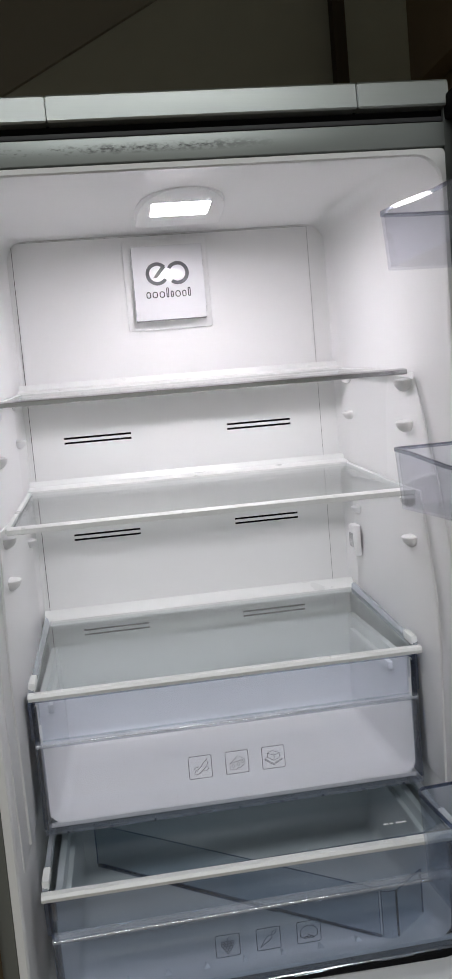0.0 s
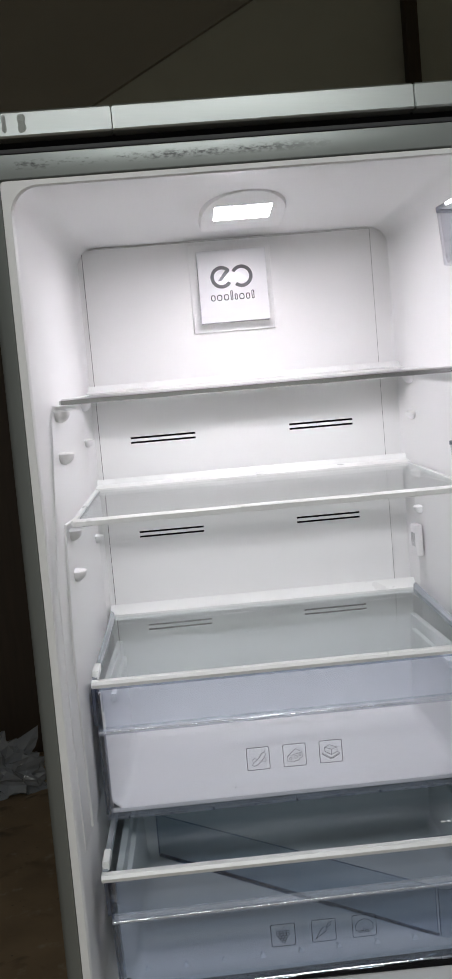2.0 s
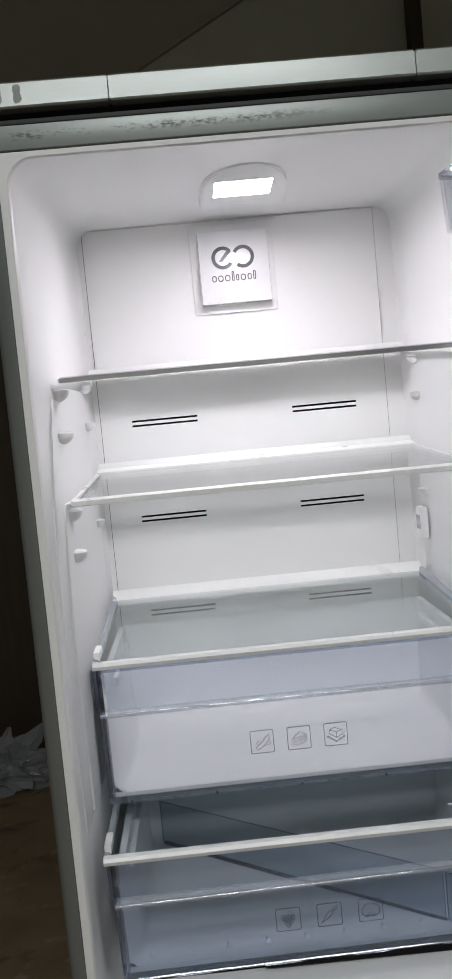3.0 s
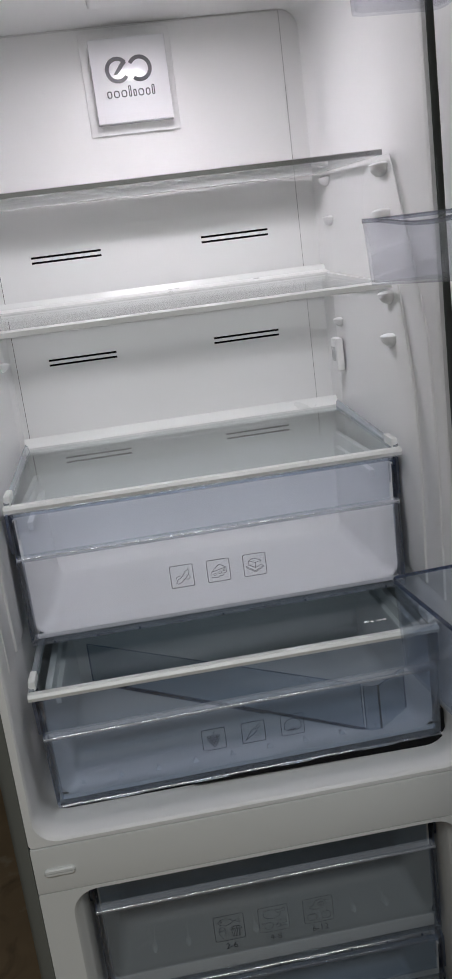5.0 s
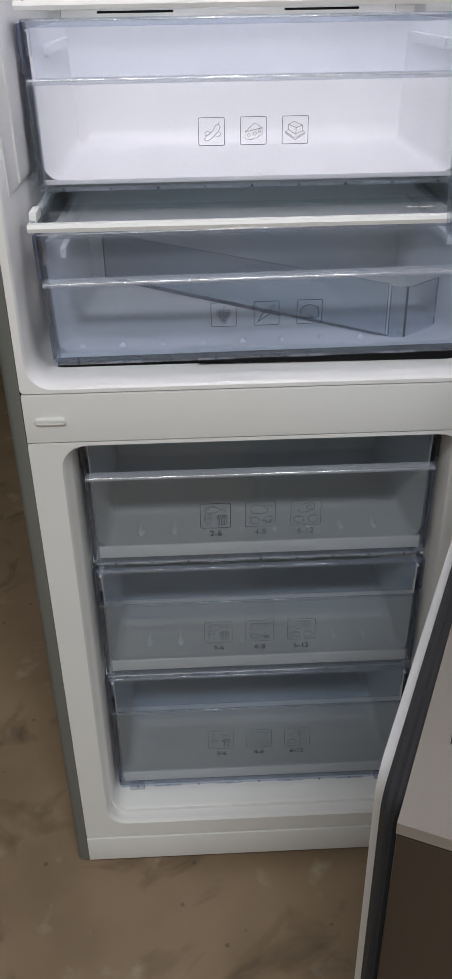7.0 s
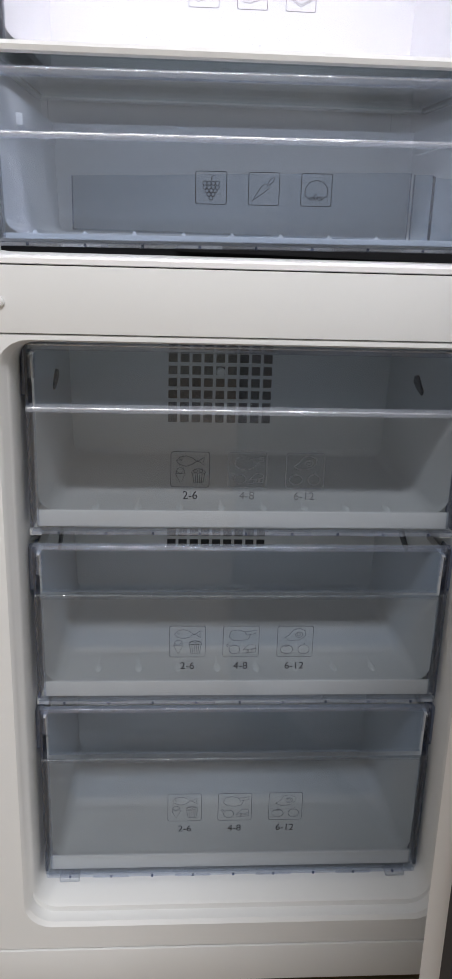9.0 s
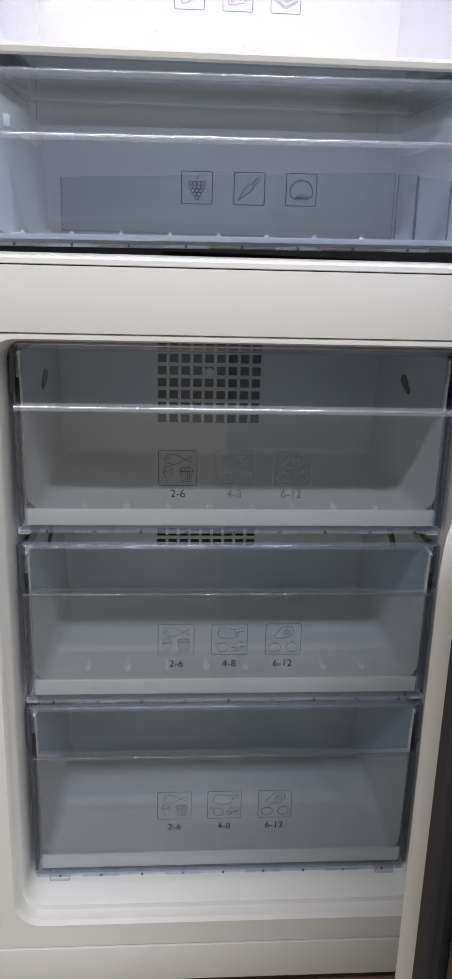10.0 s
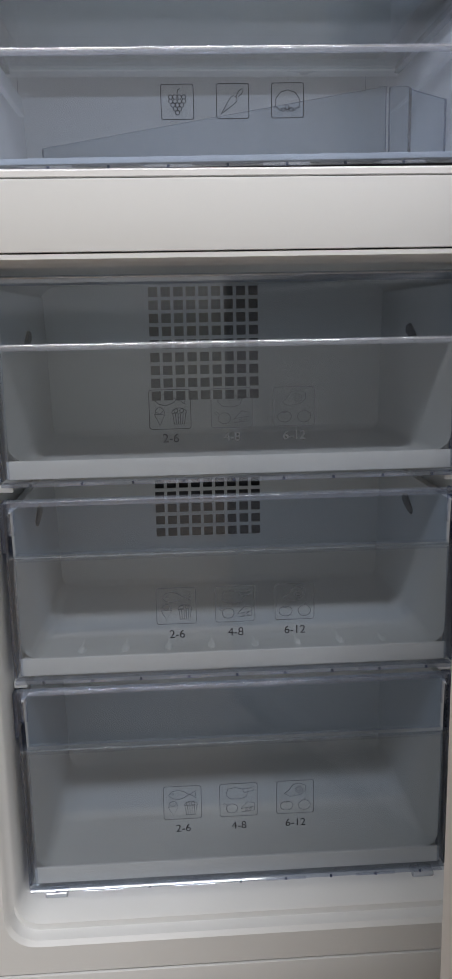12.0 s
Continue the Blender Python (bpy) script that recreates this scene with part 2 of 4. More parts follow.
FLOOR = concrete()
SMEAR = dirty_strip()
PLASTER = mat("olive_grey_plaster", (0.62, 0.63, 0.56), 0.75, vary=0.12, scale=1.5, bump=0.3, bump_scale=40)
DARKWALL = mat("dark_brown_plaster", (0.13, 0.11, 0.09), 0.8, vary=0.2, scale=1.5, bump=0.3, bump_scale=40)
SOFFIT = mat("grey_brown_render", (0.43, 0.41, 0.365), 0.8, vary=0.1, scale=1.5, bump=0.3, bump_scale=40)
WOOD = mat("dark_wood", (0.07, 0.05, 0.035), 0.6, vary=0.3, scale=12, bump=0.2, stretch=(4, 4, 0.3))
FILM = clear("crumpled_film", (0.88, 0.88, 0.86), 0.10, 1.9, 0.45)


# ---- mesh helpers ----
def part(name, bm, material, parent=None, label="", smooth=True, at=None):
    bmesh.ops.recalc_face_normals(bm, faces=bm.faces)
    me = bpy.data.meshes.new(name)
    bm.to_mesh(me)
    bm.free()
    mats = material if isinstance(material, (list, tuple)) else [material]
    for m in mats:
        me.materials.append(m)
    if smooth:
        me.shade_smooth()
        me.set_sharp_from_angle(angle=radians(35))
    ob = new(name, me)
    if at is not None:
        ob.matrix_basis = at
    if parent is not None:
        ob.parent = parent
    if label:
        ob["label"] = label
    return ob


def thing(name, label, category, at=(0, 0, 0), group="", kind=""):
    ob = new(name)
    ob.empty_display_size = 0.05
    ob.location = at
    bpy.context.view_layer.update()
    return tagged(ob, label, category, group, kind)


def box(bm, x0, x1, y0, y1, z0, z1, bev=0.0, seg=2, skip=()):
    """An axis-aligned block with rounded edges, added to bm."""
    v = [bm.verts.new((x, y, z)) for x in (x0, x1) for y in (y0, y1) for z in (z0, z1)]
    quads = {"x0": (0, 1, 3, 2), "x1": (4, 6, 7, 5), "y0": (0, 4, 5, 1), "y1": (2, 3, 7, 6), "z0": (0, 2, 6, 4), "z1": (1, 5, 7, 3)}
    faces = [bm.faces.new([v[i] for i in q]) for k, q in quads.items() if k not in skip]
    if bev:
        edges = {e for f in faces for e in f.edges}
        bmesh.ops.bevel(bm, geom=list(edges), offset=bev, segments=seg, affect="EDGES", profile=0.6)
    return faces


def block(name, x0, x1, y0, y1, z0, z1, material, parent=None, bev=0.002, label="", at=None):
    bm = bmesh.new()
    box(bm, x0, x1, y0, y1, z0, z1, bev)
    return part(name, bm, material, parent, label, at=at)


def pane(name, x0, x1, y0, y1, z0, z1, face, edge, parent, thin="y", label="", lip=None):
    """A clear plate whose narrow edges have the denser edge colour."""
    bm = bmesh.new()
    faces = box(bm, x0, x1, y0, y1, z0, z1)
    axis = {"x": 0, "y": 1, "z": 2}[thin]
    bm.normal_update()
    for f in faces:
        f.material_index = 0 if abs(f.normal[axis]) > 0.9 else (2 if lip and abs(f.normal.z) > 0.9 else 1)
    return part(name, bm, [face, edge] + ([lip] if lip else []), parent, label, smooth=False)


def rrect(x0, x1, z0, z1, r, n=6):
    """A rounded rectangle, counter-clockwise from the lower right corner."""
    out = []
    for cx, cz, a in ((x1 - r, z0 + r, -90), (x1 - r, z1 - r, 0), (x0 + r, z1 - r, 90), (x0 + r, z0 + r, 180)):
        for i in range(n + 1):
            t = radians(a + 90 * i / n)
            out.append((cx + r * math.cos(t), cz + r * math.sin(t)))
    return out


def loft(bm, rings, cap_end=True, cap_start=False):
    rows = [[bm.verts.new(p) for p in ring] for ring in rings]
    k = len(rows[0])
    for a, b in zip(rows, rows[1:]):
        for i in range(k):
            bm.faces.new((a[i], a[(i + 1) % k], b[(i + 1) % k], b[i]))
    if cap_end:
        bm.faces.new(rows[-1])
    if cap_start:
        bm.faces.new(rows[0][::-1])
    return rows


def tub_rings(spec):
    """Rings in planes of constant y from rows (y, x0, x1, z0, z1, radius)."""
    return [[(x, y, z) for x, z in rrect(x0, x1, z0, z1, r)] for y, x0, x1, z0, z1, r in spec]


def extrude_x(bm, profile, x0, x1):
    """A closed y-z profile drawn along x."""
    loft(bm, [[(x0, y, z) for y, z in profile], [(x1, y, z) for y, z in profile]], True, True)


def holed_plate(bm, x0, x1, z0, z1, y0, y1, holes):
    """A plate between y0 and y1 with square-cut holes (x0, x1, z0, z1)."""
    xs = sorted({round(v, 5) for v in [x0, x1] + [h[i] for h in holes for i in (0, 1)]})
    zs = sorted({round(v, 5) for v in [z0, z1] + [h[i] for h in holes for i in (2, 3)]})
    nx, nz = len(xs) - 1, len(zs) - 1
    solid = [[not any(h[0] - 1e-6 <= (xs[i] + xs[i + 1]) / 2 <= h[1] and h[2] <= (zs[j] + zs[j + 1]) / 2 <= h[3] for h in holes) for j in range(nz)] for i in range(nx)]
    cache = {}

    def v(i, j, k):
        if (i, j, k) not in cache:
            cache[i, j, k] = bm.verts.new((xs[i], (y0, y1)[k], zs[j]))
        return cache[i, j, k]

    def filled(i, j):
        return 0 <= i < nx and 0 <= j < nz and solid[i][j]

    for i in range(nx):
        for j in range(nz):
            if not solid[i][j]:
                continue
            bm.faces.new((v(i, j, 0), v(i + 1, j, 0), v(i + 1, j + 1, 0), v(i, j + 1, 0)))
            bm.faces.new((v(i, j, 1), v(i, j + 1, 1), v(i + 1, j + 1, 1), v(i + 1, j, 1)))
            for di, dj, a, b in ((-1, 0, (i, j), (i, j + 1)), (1, 0, (i + 1, j), (i + 1, j + 1)), (0, -1, (i, j), (i + 1, j)), (0, 1, (i, j + 1), (i + 1, j + 1))):
                if not filled(i + di, j + dj):
                    bm.faces.new((v(*a, 0), v(*b, 0), v(*b, 1), v(*a, 1)))


# ---- the room ----
def slab(name, x0, x1, y0, y1, z0, z1, material, label, category):
    return tagged(block(name, x0, x1, y0, y1, z0, z1, material, bev=0), label, category, kind="structure")


slab("floor", -4.2, 4.2, -4.2, 3.6, -0.15, 0.0, FLOOR, "stained brown concrete floor with pale scuffs", "floor")
slab("wall_north", -4.2, 4.2, 3.4, 3.6, 0.0, 4.6, PLASTER, "dim olive grey plastered wall behind the fridge", "wall")
slab("wall_south", -4.2, 4.2, -4.4, -4.2, 0.0, 4.6, PLASTER, "plain plastered wall", "wall")
slab("wall_west", -4.4, -4.2, -4.4, 3.6, 0.0, 4.6, DARKWALL, "dark brown plastered wall", "wall")
slab("wall_east", 4.2, 4.4, -4.4, 3.6, 0.0, 4.6, PLASTER, "plain plastered wall", "wall")
slab("ceiling", -4.4, 4.4, -4.4, 3.6, 4.6, 4.75, PLASTER, "plain dim ceiling", "ceiling")
# underside of a stair flight that climbs along the far wall
bm = bmesh.new()
prof = [(-1.05, 2.853), (2.12, 4.58), (-1.05, 4.58)]
loft(bm, [[(x, 3.37, z) for x, z in prof], [(x, 3.398, z) for x, z in prof]], True, True)
tagged(part("stair_soffit", bm, SOFFIT, smooth=False), "dark sloping side of a stair flight along the wall", "stair", kind="structure")
slab("dark_board", -3.0, -0.935, 3.30, 3.38, 0.0, 2.75, WOOD, "tall dark wooden boarding against the wall", "boarding")

# ---- the fridge cabinet ----
HW = 0.2975
fridge = thing("fridge_freezer", "tall white-lined fridge freezer with grey steel sides, both doors open", "fridge freezer")
FZ = 0.035

for s in (-1, 1):
    bm = bmesh.new()
    prof = [(0.2775, 0.001), (0.290, 0.003), (0.2955, 0.008), (HW, 0.016), (HW, 0.60), (0.292, 0.60), (0.292, 0.02), (0.2775, 0.006)]
    loft(bm, [[(s * x, y, FZ - 0.01) for x, y in prof], [(s * x, y, 1.893) for x, y in prof]], True, True)
    part("side_panel", bm, STEEL, fridge, "grey painted steel side")
block("back_cover", -0.29, 0.29, 0.585, 0.60, 0.04, 1.90, STEEL, fridge)
block("top_cover", -0.291, 0.291, 0.03, 0.60, 1.885, 1.8955, STEEL, fridge)
block("base_plate", -0.29, 0.29, 0.03, 0.585, 0.02, 0.034, STEEL, fridge)
for s in (-1, 1):
    for y in (0.06, 0.55):
        bm = bmesh.new()
        bmesh.ops.create_cone(bm, cap_ends=True, segments=16, radius1=0.02, radius2=0.016, depth=0.024, matrix=Matrix.Translation((s * 0.25, y, 0.012)))
        part("foot", bm, BLACK, fridge)

# upper compartment: flange and moulded tub in one piece
bm = bmesh.new()
loft(bm, tub_rings([
    (0.004, -0.2775, 0.2775, 0.8665, 1.851, 0.004),
    (0.000, -0.2765, 0.2765, 0.8675, 1.850, 0.006),
    (0.000, -0.268, 0.272, 0.872, 1.8445, 0.030),
    (0.003, -0.266, 0.270, 0.874, 1.8430, 0.030),
    (0.006, -0.2655, 0.2695, 0.8745, 1.8508, 0.032),
    (0.020, -0.264, 0.268, 0.8750, 1.8515, 0.032),
    (0.060, -0.264, 0.267, 0.8752, 1.8525, 0.033),
    (0.068, -0.264, 0.267, 0.8690, 1.8530, 0.033),
    (0.100, -0.263, 0.266, 0.8680, 1.8550, 0.034),
    (0.400, -0.261, 0.262, 0.870, 1.868, 0.030),
    (0.436, -0.258, 0.258, 0.874, 1.869, 0.030),
    (0.4478, -0.252, 0.252, 0.900, 1.8685, 0.030)]))
part("upper_liner", bm, WHITE, fridge, "white moulded plastic fridge interior")
# lower compartment
bm = bmesh.new()
loft(bm, tub_rings([
    (0.004, -0.2775, 0.2775, 0.0800, 0.8035, 0.003),
    (0.000, -0.2765, 0.2765, 0.0810, 0.8025, 0.004),
    (0.000, -0.239, 0.254, 0.1120, 0.7985, 0.032),
    (0.004, -0.235, 0.250, 0.1165, 0.7965, 0.030),
    (0.017, -0.232, 0.247, 0.1190, 0.795, 0.028),
    (0.0175, -0.2315, 0.2465, 0.1255, 0.795, 0.028),
    (0.022, -0.229, 0.244, 0.1285, 0.794, 0.026),
    (0.050, -0.228, 0.243, 0.1300, 0.794, 0.026),
    (0.330, -0.226, 0.241, 0.1330, 0.796, 0.026),
    (0.365, -0.216, 0.231, 0.1430, 0.786, 0.030)]))
part("lower_liner", bm, FRONT, fridge, "white moulded plastic freezer interior")
# cross rail between the compartments, its plug and hinge
block("cross_rail", -0.2765, 0.2765, -0.001, 0.03, 0.8043, 0.8657, FRONT, fridge, 0.0015, "flat white cross rail")
# black block standing in for shade in the seams round the rail
block("rail_gap_shade", -0.275, 0.275, 0.006, 0.04, 0.800, 0.870, BLACK, fridge, 0)
bm = bmesh.new()
loft(bm, [[(x, y, z) for x, z in rrect(-0.264 + i, -0.227 - i, 0.828 + i, 0.8375 - i, 0.0046 - i * 0.8, 6)] for y, i in ((0.001, 0), (-0.0035, 0), (-0.005, 0.0015))])
part("screw_plug", bm, FRONT, fridge, "oblong white plastic plug")
hinge = block("hinge", 0.250, 0.2765, -0.010, -0.001, 0.8355, 0.8505, HINGE, fridge, 0.002, "dark metal middle door hinge with chrome screws")
block("hinge_leaf", 0.262, 0.292, -0.030, -0.008, 0.839, 0.843, HINGE, hinge, 0.001)
bm = bmesh.new()
bmesh.ops.create_cone(bm, cap_ends=True, segments=16, radius1=0.005, radius2=0.005, depth=0.03, matrix=Matrix.Translation((0.281, -0.024, 0.843)))
part("hinge_pin", bm, CHROME, hinge)
for x in (0.254, 0.262):
    bm = bmesh.new()
    bmesh.ops.create_uvsphere(bm, u_segments=12, v_segments=8, radius=0.003, matrix=Matrix.Translation((x, -0.0105, 0.843)))
    part("screw", bm, CHROME, hinge)
block("kick_strip", -0.2768, 0.2768, -0.0015, 0.02, FZ - 0.008, 0.0788, FRONT, fridge, 0.0015, "white strip along the bottom")
# top trim: smeared strip, dark slot, three silver caps
block("top_strip", -0.277, 0.277, -0.002, 0.03, 1.8515, 1.8775, SMEAR, fridge, 0.002, "silver strip with dark smeared marks")
# shade of the open slot, made as a black block
block("top_slot_shade", -0.290, 0.290, 0.012, 0.03, 1.8765, 1.895, BLACK, fridge, 0, "slot filled with a black block as its shade")
block("slot_shelf", -0.284, 0.284, 0.003, 0.013, 1.8795, 1.8845, SEAL, fridge, 0.001)
for x0, x1 in ((-0.280, -0.1505), (-0.1495, 0.1795), (0.1805, 0.283)):
    bm = bmesh.new()
    prof = [(-0.004, 1.8935), (-0.0055, 1.8955), (-0.004, 1.9195), (-0.001, 1.9220), (0.06, 1.9235), (0.06, 1.8935)]
    extrude_x(bm, prof, x0, x1)
    bmesh.ops.bevel(bm, geom=[e for e in bm.edges if abs(e.verts[0].co.x - e.verts[1].co.x) < 1e-6], offset=0.0012, segments=2, affect="EDGES")
    part("top_cap", bm, SILVER, fridge, "silver plastic top trim")
SMUDGE = clear("grey_smudge", (0.52, 0.52, 0.50), 0.3, 1.3, 0.05)
for x, w, k in ((-0.265, 0.004, 1), (-0.246, 0.007, 2)):
    bm = bmesh.new()
    edge = []
    for i in range(20):
        t = 2 * math.pi * i / 20
        q = 1 + 0.35 * noise.noise(Vector((math.cos(t) * 1.3, math.sin(t) * 1.3, 5.0 * k)))
        edge.append(bm.verts.new((x + w * q * math.cos(t) * (0.55 + 0.45 * abs(math.sin(t))), -0.00585, 1.9078 + 0.0092 * q * math.sin(t))))
    bm.faces.new(edge)
    part("stain", bm, SMUDGE, fridge, "grey smudge", smooth=False)
block("lid", -0.288, 0.288, 0.05, 0.60, 1.896, 1.9225, STEEL, fridge, 0.003)
block("top_hinge", 0.279, 0.318, -0.055, 0.02, 1.880, 1.906, BLACK, fridge, 0.003, "black top hinge cover")

# back duct panel with slots
slots = []
for z in (1.5605, 1.4055, 1.250, 1.095):
    for x0, x1 in ((-0.193, -0.087), (0.068, 0.173)):
        for dz in (0.0, -0.0075):
            slots.append((x0, x1, z + dz - 0.0016, z + dz + 0.0016))
bm = bmesh.new()
holed_plate(bm, -0.243, 0.2235, 0.93, 1.866, 0.4450, 0.4466, slots)
duct = part("duct_panel", bm, WHITE, fridge, "white back panel with pairs of air slots", smooth=False)
# black sheet that puts the shade behind the air slots into colour
block("duct_shade_sheet", -0.2438, 0.2243, 0.4467, 0.4474, 0.93, 1.8666, BLACK, fridge, 0)
bm = bmesh.new()
holed_plate(bm, -0.1385, -0.1295, 1.7875, 1.7965, 0.4442, 0.4451, [(-0.1372, -0.1308, 1.7888, 1.7952)])
part("moulding_mark", bm, WHITE, duct, smooth=False)

# badge on the back panel
plate = block("badge_plate", -0.074, 0.0590, 0.4405, 0.4445, 1.719, 1.860, WHITE, fridge, 0.0015, "raised white badge plate")
card = block("badge", -0.061, 0.0495, 0.4235, 0.4400, 1.7325, 1.846, CARD, fridge, 0.0012, "square glossy white badge with linked dark rings")


def ring_mesh(bm, cx, cz, r, w, y, a0=0, a1=360, n=32, th=0.0006):
    closed = a1 - a0 >= 360
    pts = []
    for i in range(n + (0 if closed else 1)):
        t = radians(a0 + (a1 - a0) * i / n)
        pts.append((math.cos(t), math.sin(t)))
    rows = [[bm.verts.new((cx + c * q, y, cz + s * q)) for c, s in pts] for q in (r - w / 2, r + w / 2)]
    m = len(pts)
    for i in range(m if closed else m - 1):
        j = (i + 1) % m
        bm.faces.new((rows[0][i], rows[0][j], rows[1][j], rows[1][i]))


bm = bmesh.new()
ring_mesh(bm, -0.0235, 1.803, 0.0150, 0.0055, 0.4231, 40, 325)
part("badge_ring", bm, LOGO, card, "dark silver ring")
bm = bmesh.new()
ring_mesh(bm, 0.0085, 1.803, 0.0150, 0.0055, 0.4231, -130, 150)
part("badge_ring", bm, LOGO, card, "dark silver ring")
bm = bmesh.new()
a = [(-0.030, 1.797), (-0.024, 1.797), (-0.010, 1.812), (-0.012, 1.8145), (-0.016, 1.8145)]
bm.faces.new([bm.verts.new((x, 0.4230, z)) for x, z in a])
part("badge_swoosh", bm, LOGO, card, smooth=False)
x = -0.0430
for w, h in ((0.0072, 0.0100), (0.0085, 0.0100), (0.0085, 0.0100), (0.0042, 0.0155), (0.0048, 0.0100), (0.0085, 0.0100), (0.0066, 0.0100), (0.0045, 0.0140)):
    bm = bmesh.new()
    outer, inner = rrect(x, x + w, 1.7660, 1.7660 + h, min(w, h) * 0.45, 4), rrect(x + 0.0016, x + w - 0.0016, 1.7676, 1.7644 + h, min(w, h) * 0.45 - 0.0016, 4)
    rows = [[bm.verts.new((px, 0.4231, pz)) for px, pz in ring] for ring in (outer, inner)]
    for i in range(len(outer)):
        j = (i + 1) % len(outer)
        bm.faces.new((rows[0][i], rows[0][j], rows[1][j], rows[1][i]))
    part("badge_bar", bm, LOGO, card, smooth=False)
    x += w + 0.0024

# ceiling lamp in the fridge
bm = bmesh.new()
outline = []
for i in range(25):
    t = math.pi * i / 24
    outline.append((0.003 + 0.060 * math.cos(t), 0.262 - 0.140 * math.sin(t) ** 0.8))
outline += [(-0.057, 0.300), (0.063, 0.300)]
loft(bm, [[(x, y, 1.8660) for x, y in outline], [(0.003 + (x - 0.003) * 0.97, 0.22 + (y - 0.22) * 0.97, 1.8545 - max(0, y - 0.11) * 0.03) for x, y in outline],
          [(0.003 + (x - 0.003) * 0.9, 0.22 + (y - 0.22) * 0.92, 1.8525 - max(0, y - 0.11) * 0.03) for x, y in outline]])
lamp_mount = part("lamp_housing", bm, WHITE, fridge, "white half-round lamp housing on the fridge ceiling")
bm = bmesh.new()
box(bm, -0.038, 0.038, 0.180, 0.240, 1.8521, 1.8540, 0.0008, 2)
for v in bm.verts:
    v.co.z -= (v.co.y - 0.11) * 0.03
part("lamp_lens", bm, LED, lamp_mount, "glowing white lamp lens")


# side wall inserts with shelf lugs
def lug(x, y, z, s, parent, size=1.0):
    bm = bmesh.new()
    bmesh.ops.create_uvsphere(bm, u_segments=20, v_segments=12, radius=1.0)
    for v in bm.verts:
        q = v.co
        flat = 0.0035 if q.z > 0 else 0.0135
        v.co = Vector((x - s * 0.0005 - s * 0.0125 * size * q.x, y + 0.0165 * size * q.y, z - 0.0042 * size + flat * size * q.z * (1 - 0.15 * abs(q.x))))
    return part("shelf_lug", bm, WHITE, parent)


for s in (-1, 1):
    xi = 0.2575 if s < 0 else 0.2600
    insert = None
    for x_in, outline, words in (
            (xi + 0.0030, [(0.114, 1.612), (0.088, 1.557), (0.050, 1.470), (0.026, 1.400), (0.022, 1.250), (0.030, 1.080), (0.430, 1.080), (0.430, 1.612)], "raised white side wall panel with a slanting front edge"),
            (xi, [(0.110, 1.462), (0.092, 1.395), (0.076, 1.330), (0.074, 1.270), (0.084, 1.085), (0.425, 1.085), (0.425, 1.462)], "second raised step on the side wall")):
        bm = bmesh.new()
        loft(bm, [[(s * 0.2690, y, z) for y, z in outline], [(s * (x_in + (0.0022 if y < 0.13 else 0.0)), y, z) for y, z in outline]], True, True)
        rim = [e for e in bm.edges if all(abs(v.co.x) < 0.2685 for v in e.verts)]
        bmesh.ops.bevel(bm, geom=rim, offset=0.0018, segments=3, affect="EDGES", profile=0.5)
        panel = part("wall_insert", bm, WHITE, fridge, words)
        insert = insert or panel
    for y, z in ((0.136, 1.606), (0.138, 1.553), (0.142, 1.455), (0.145, 1.402)):
        lug(s * xi, y, z, s, insert)
    for y, z in ((0.398, 1.624), (0.398, 1.567), (0.392, 1.474), (0.388, 1.416)):
        lug(s * xi, y, z, s, insert, 0.85)
bm = bmesh.new()
box(bm, 0.245, 0.257, 0.372, 0.402, 1.335, 1.385, 0.003, 2)
sensor = part("sensor_box", bm, WHITE, fridge, "small white sensor cover with slots")
for i in range(4):
    block("sensor_slot", 0.2444, 0.2452, 0.377 + i * 0.006, 0.379 + i * 0.006, 1.350, 1.372, PALESLOT, sensor, 0)

# freezer back wall with an air grille
holes = []
for i in range(9):
    for z_low, rows in ((0.6400, 9), (0.4540, 6)):
        for j in range(rows):
            x0, z0 = -0.0785 + i * 0.0163, z_low + j * 0.0168
            holes.append((x0, x0 + 0.0122, z0, z0 + 0.0122))
bm = bmesh.new()
holed_plate(bm, -0.221, 0.236, 0.14, 0.791, 0.352, 0.3545, holes)
part("freezer_duct_panel", bm, FRONT, fridge, "white freezer back wall with a square-holed air grille", smooth=False)
# dark sheet added behind the grille holes as their shade
block("grille_shade_sheet", -0.085, 0.090, 0.3575, 0.3600, 0.44, 0.790, SEAL, fridge, 0)
bm = bmesh.new()
bmesh.ops.create_cone(bm, cap_ends=True, segments=16, radius1=0.0062, radius2=0.0048, depth=0.006, matrix=pose(-0.0072, 0.3495, 0.7120, 90))
part("grille_screw", bm, TRIM, fridge, "white screw cap in the grille")
# dark catches on the side walls that stop the drawers
for s, x in ((-1, -0.2135), (1, 0.2295)):
    for zc in (0.728, 0.526):
        bm = bmesh.new()
        prof = [(0.226, zc - 0.003), (0.222, zc + 0.006), (0.212, zc + 0.008), (0.184, zc - 0.007), (0.188, zc - 0.013), (0.204, zc - 0.009)]
        loft(bm, [[(x + s * 0.004, y, z) for y, z in prof], [(x - s * 0.004, y, z) for y, z in prof]], True, True)
        bmesh.ops.bevel(bm, geom=bm.edges[:], offset=0.0012, segments=1, affect="EDGES")
        part("drawer_catch", bm, CATCH, fridge, "small dark drawer catch")
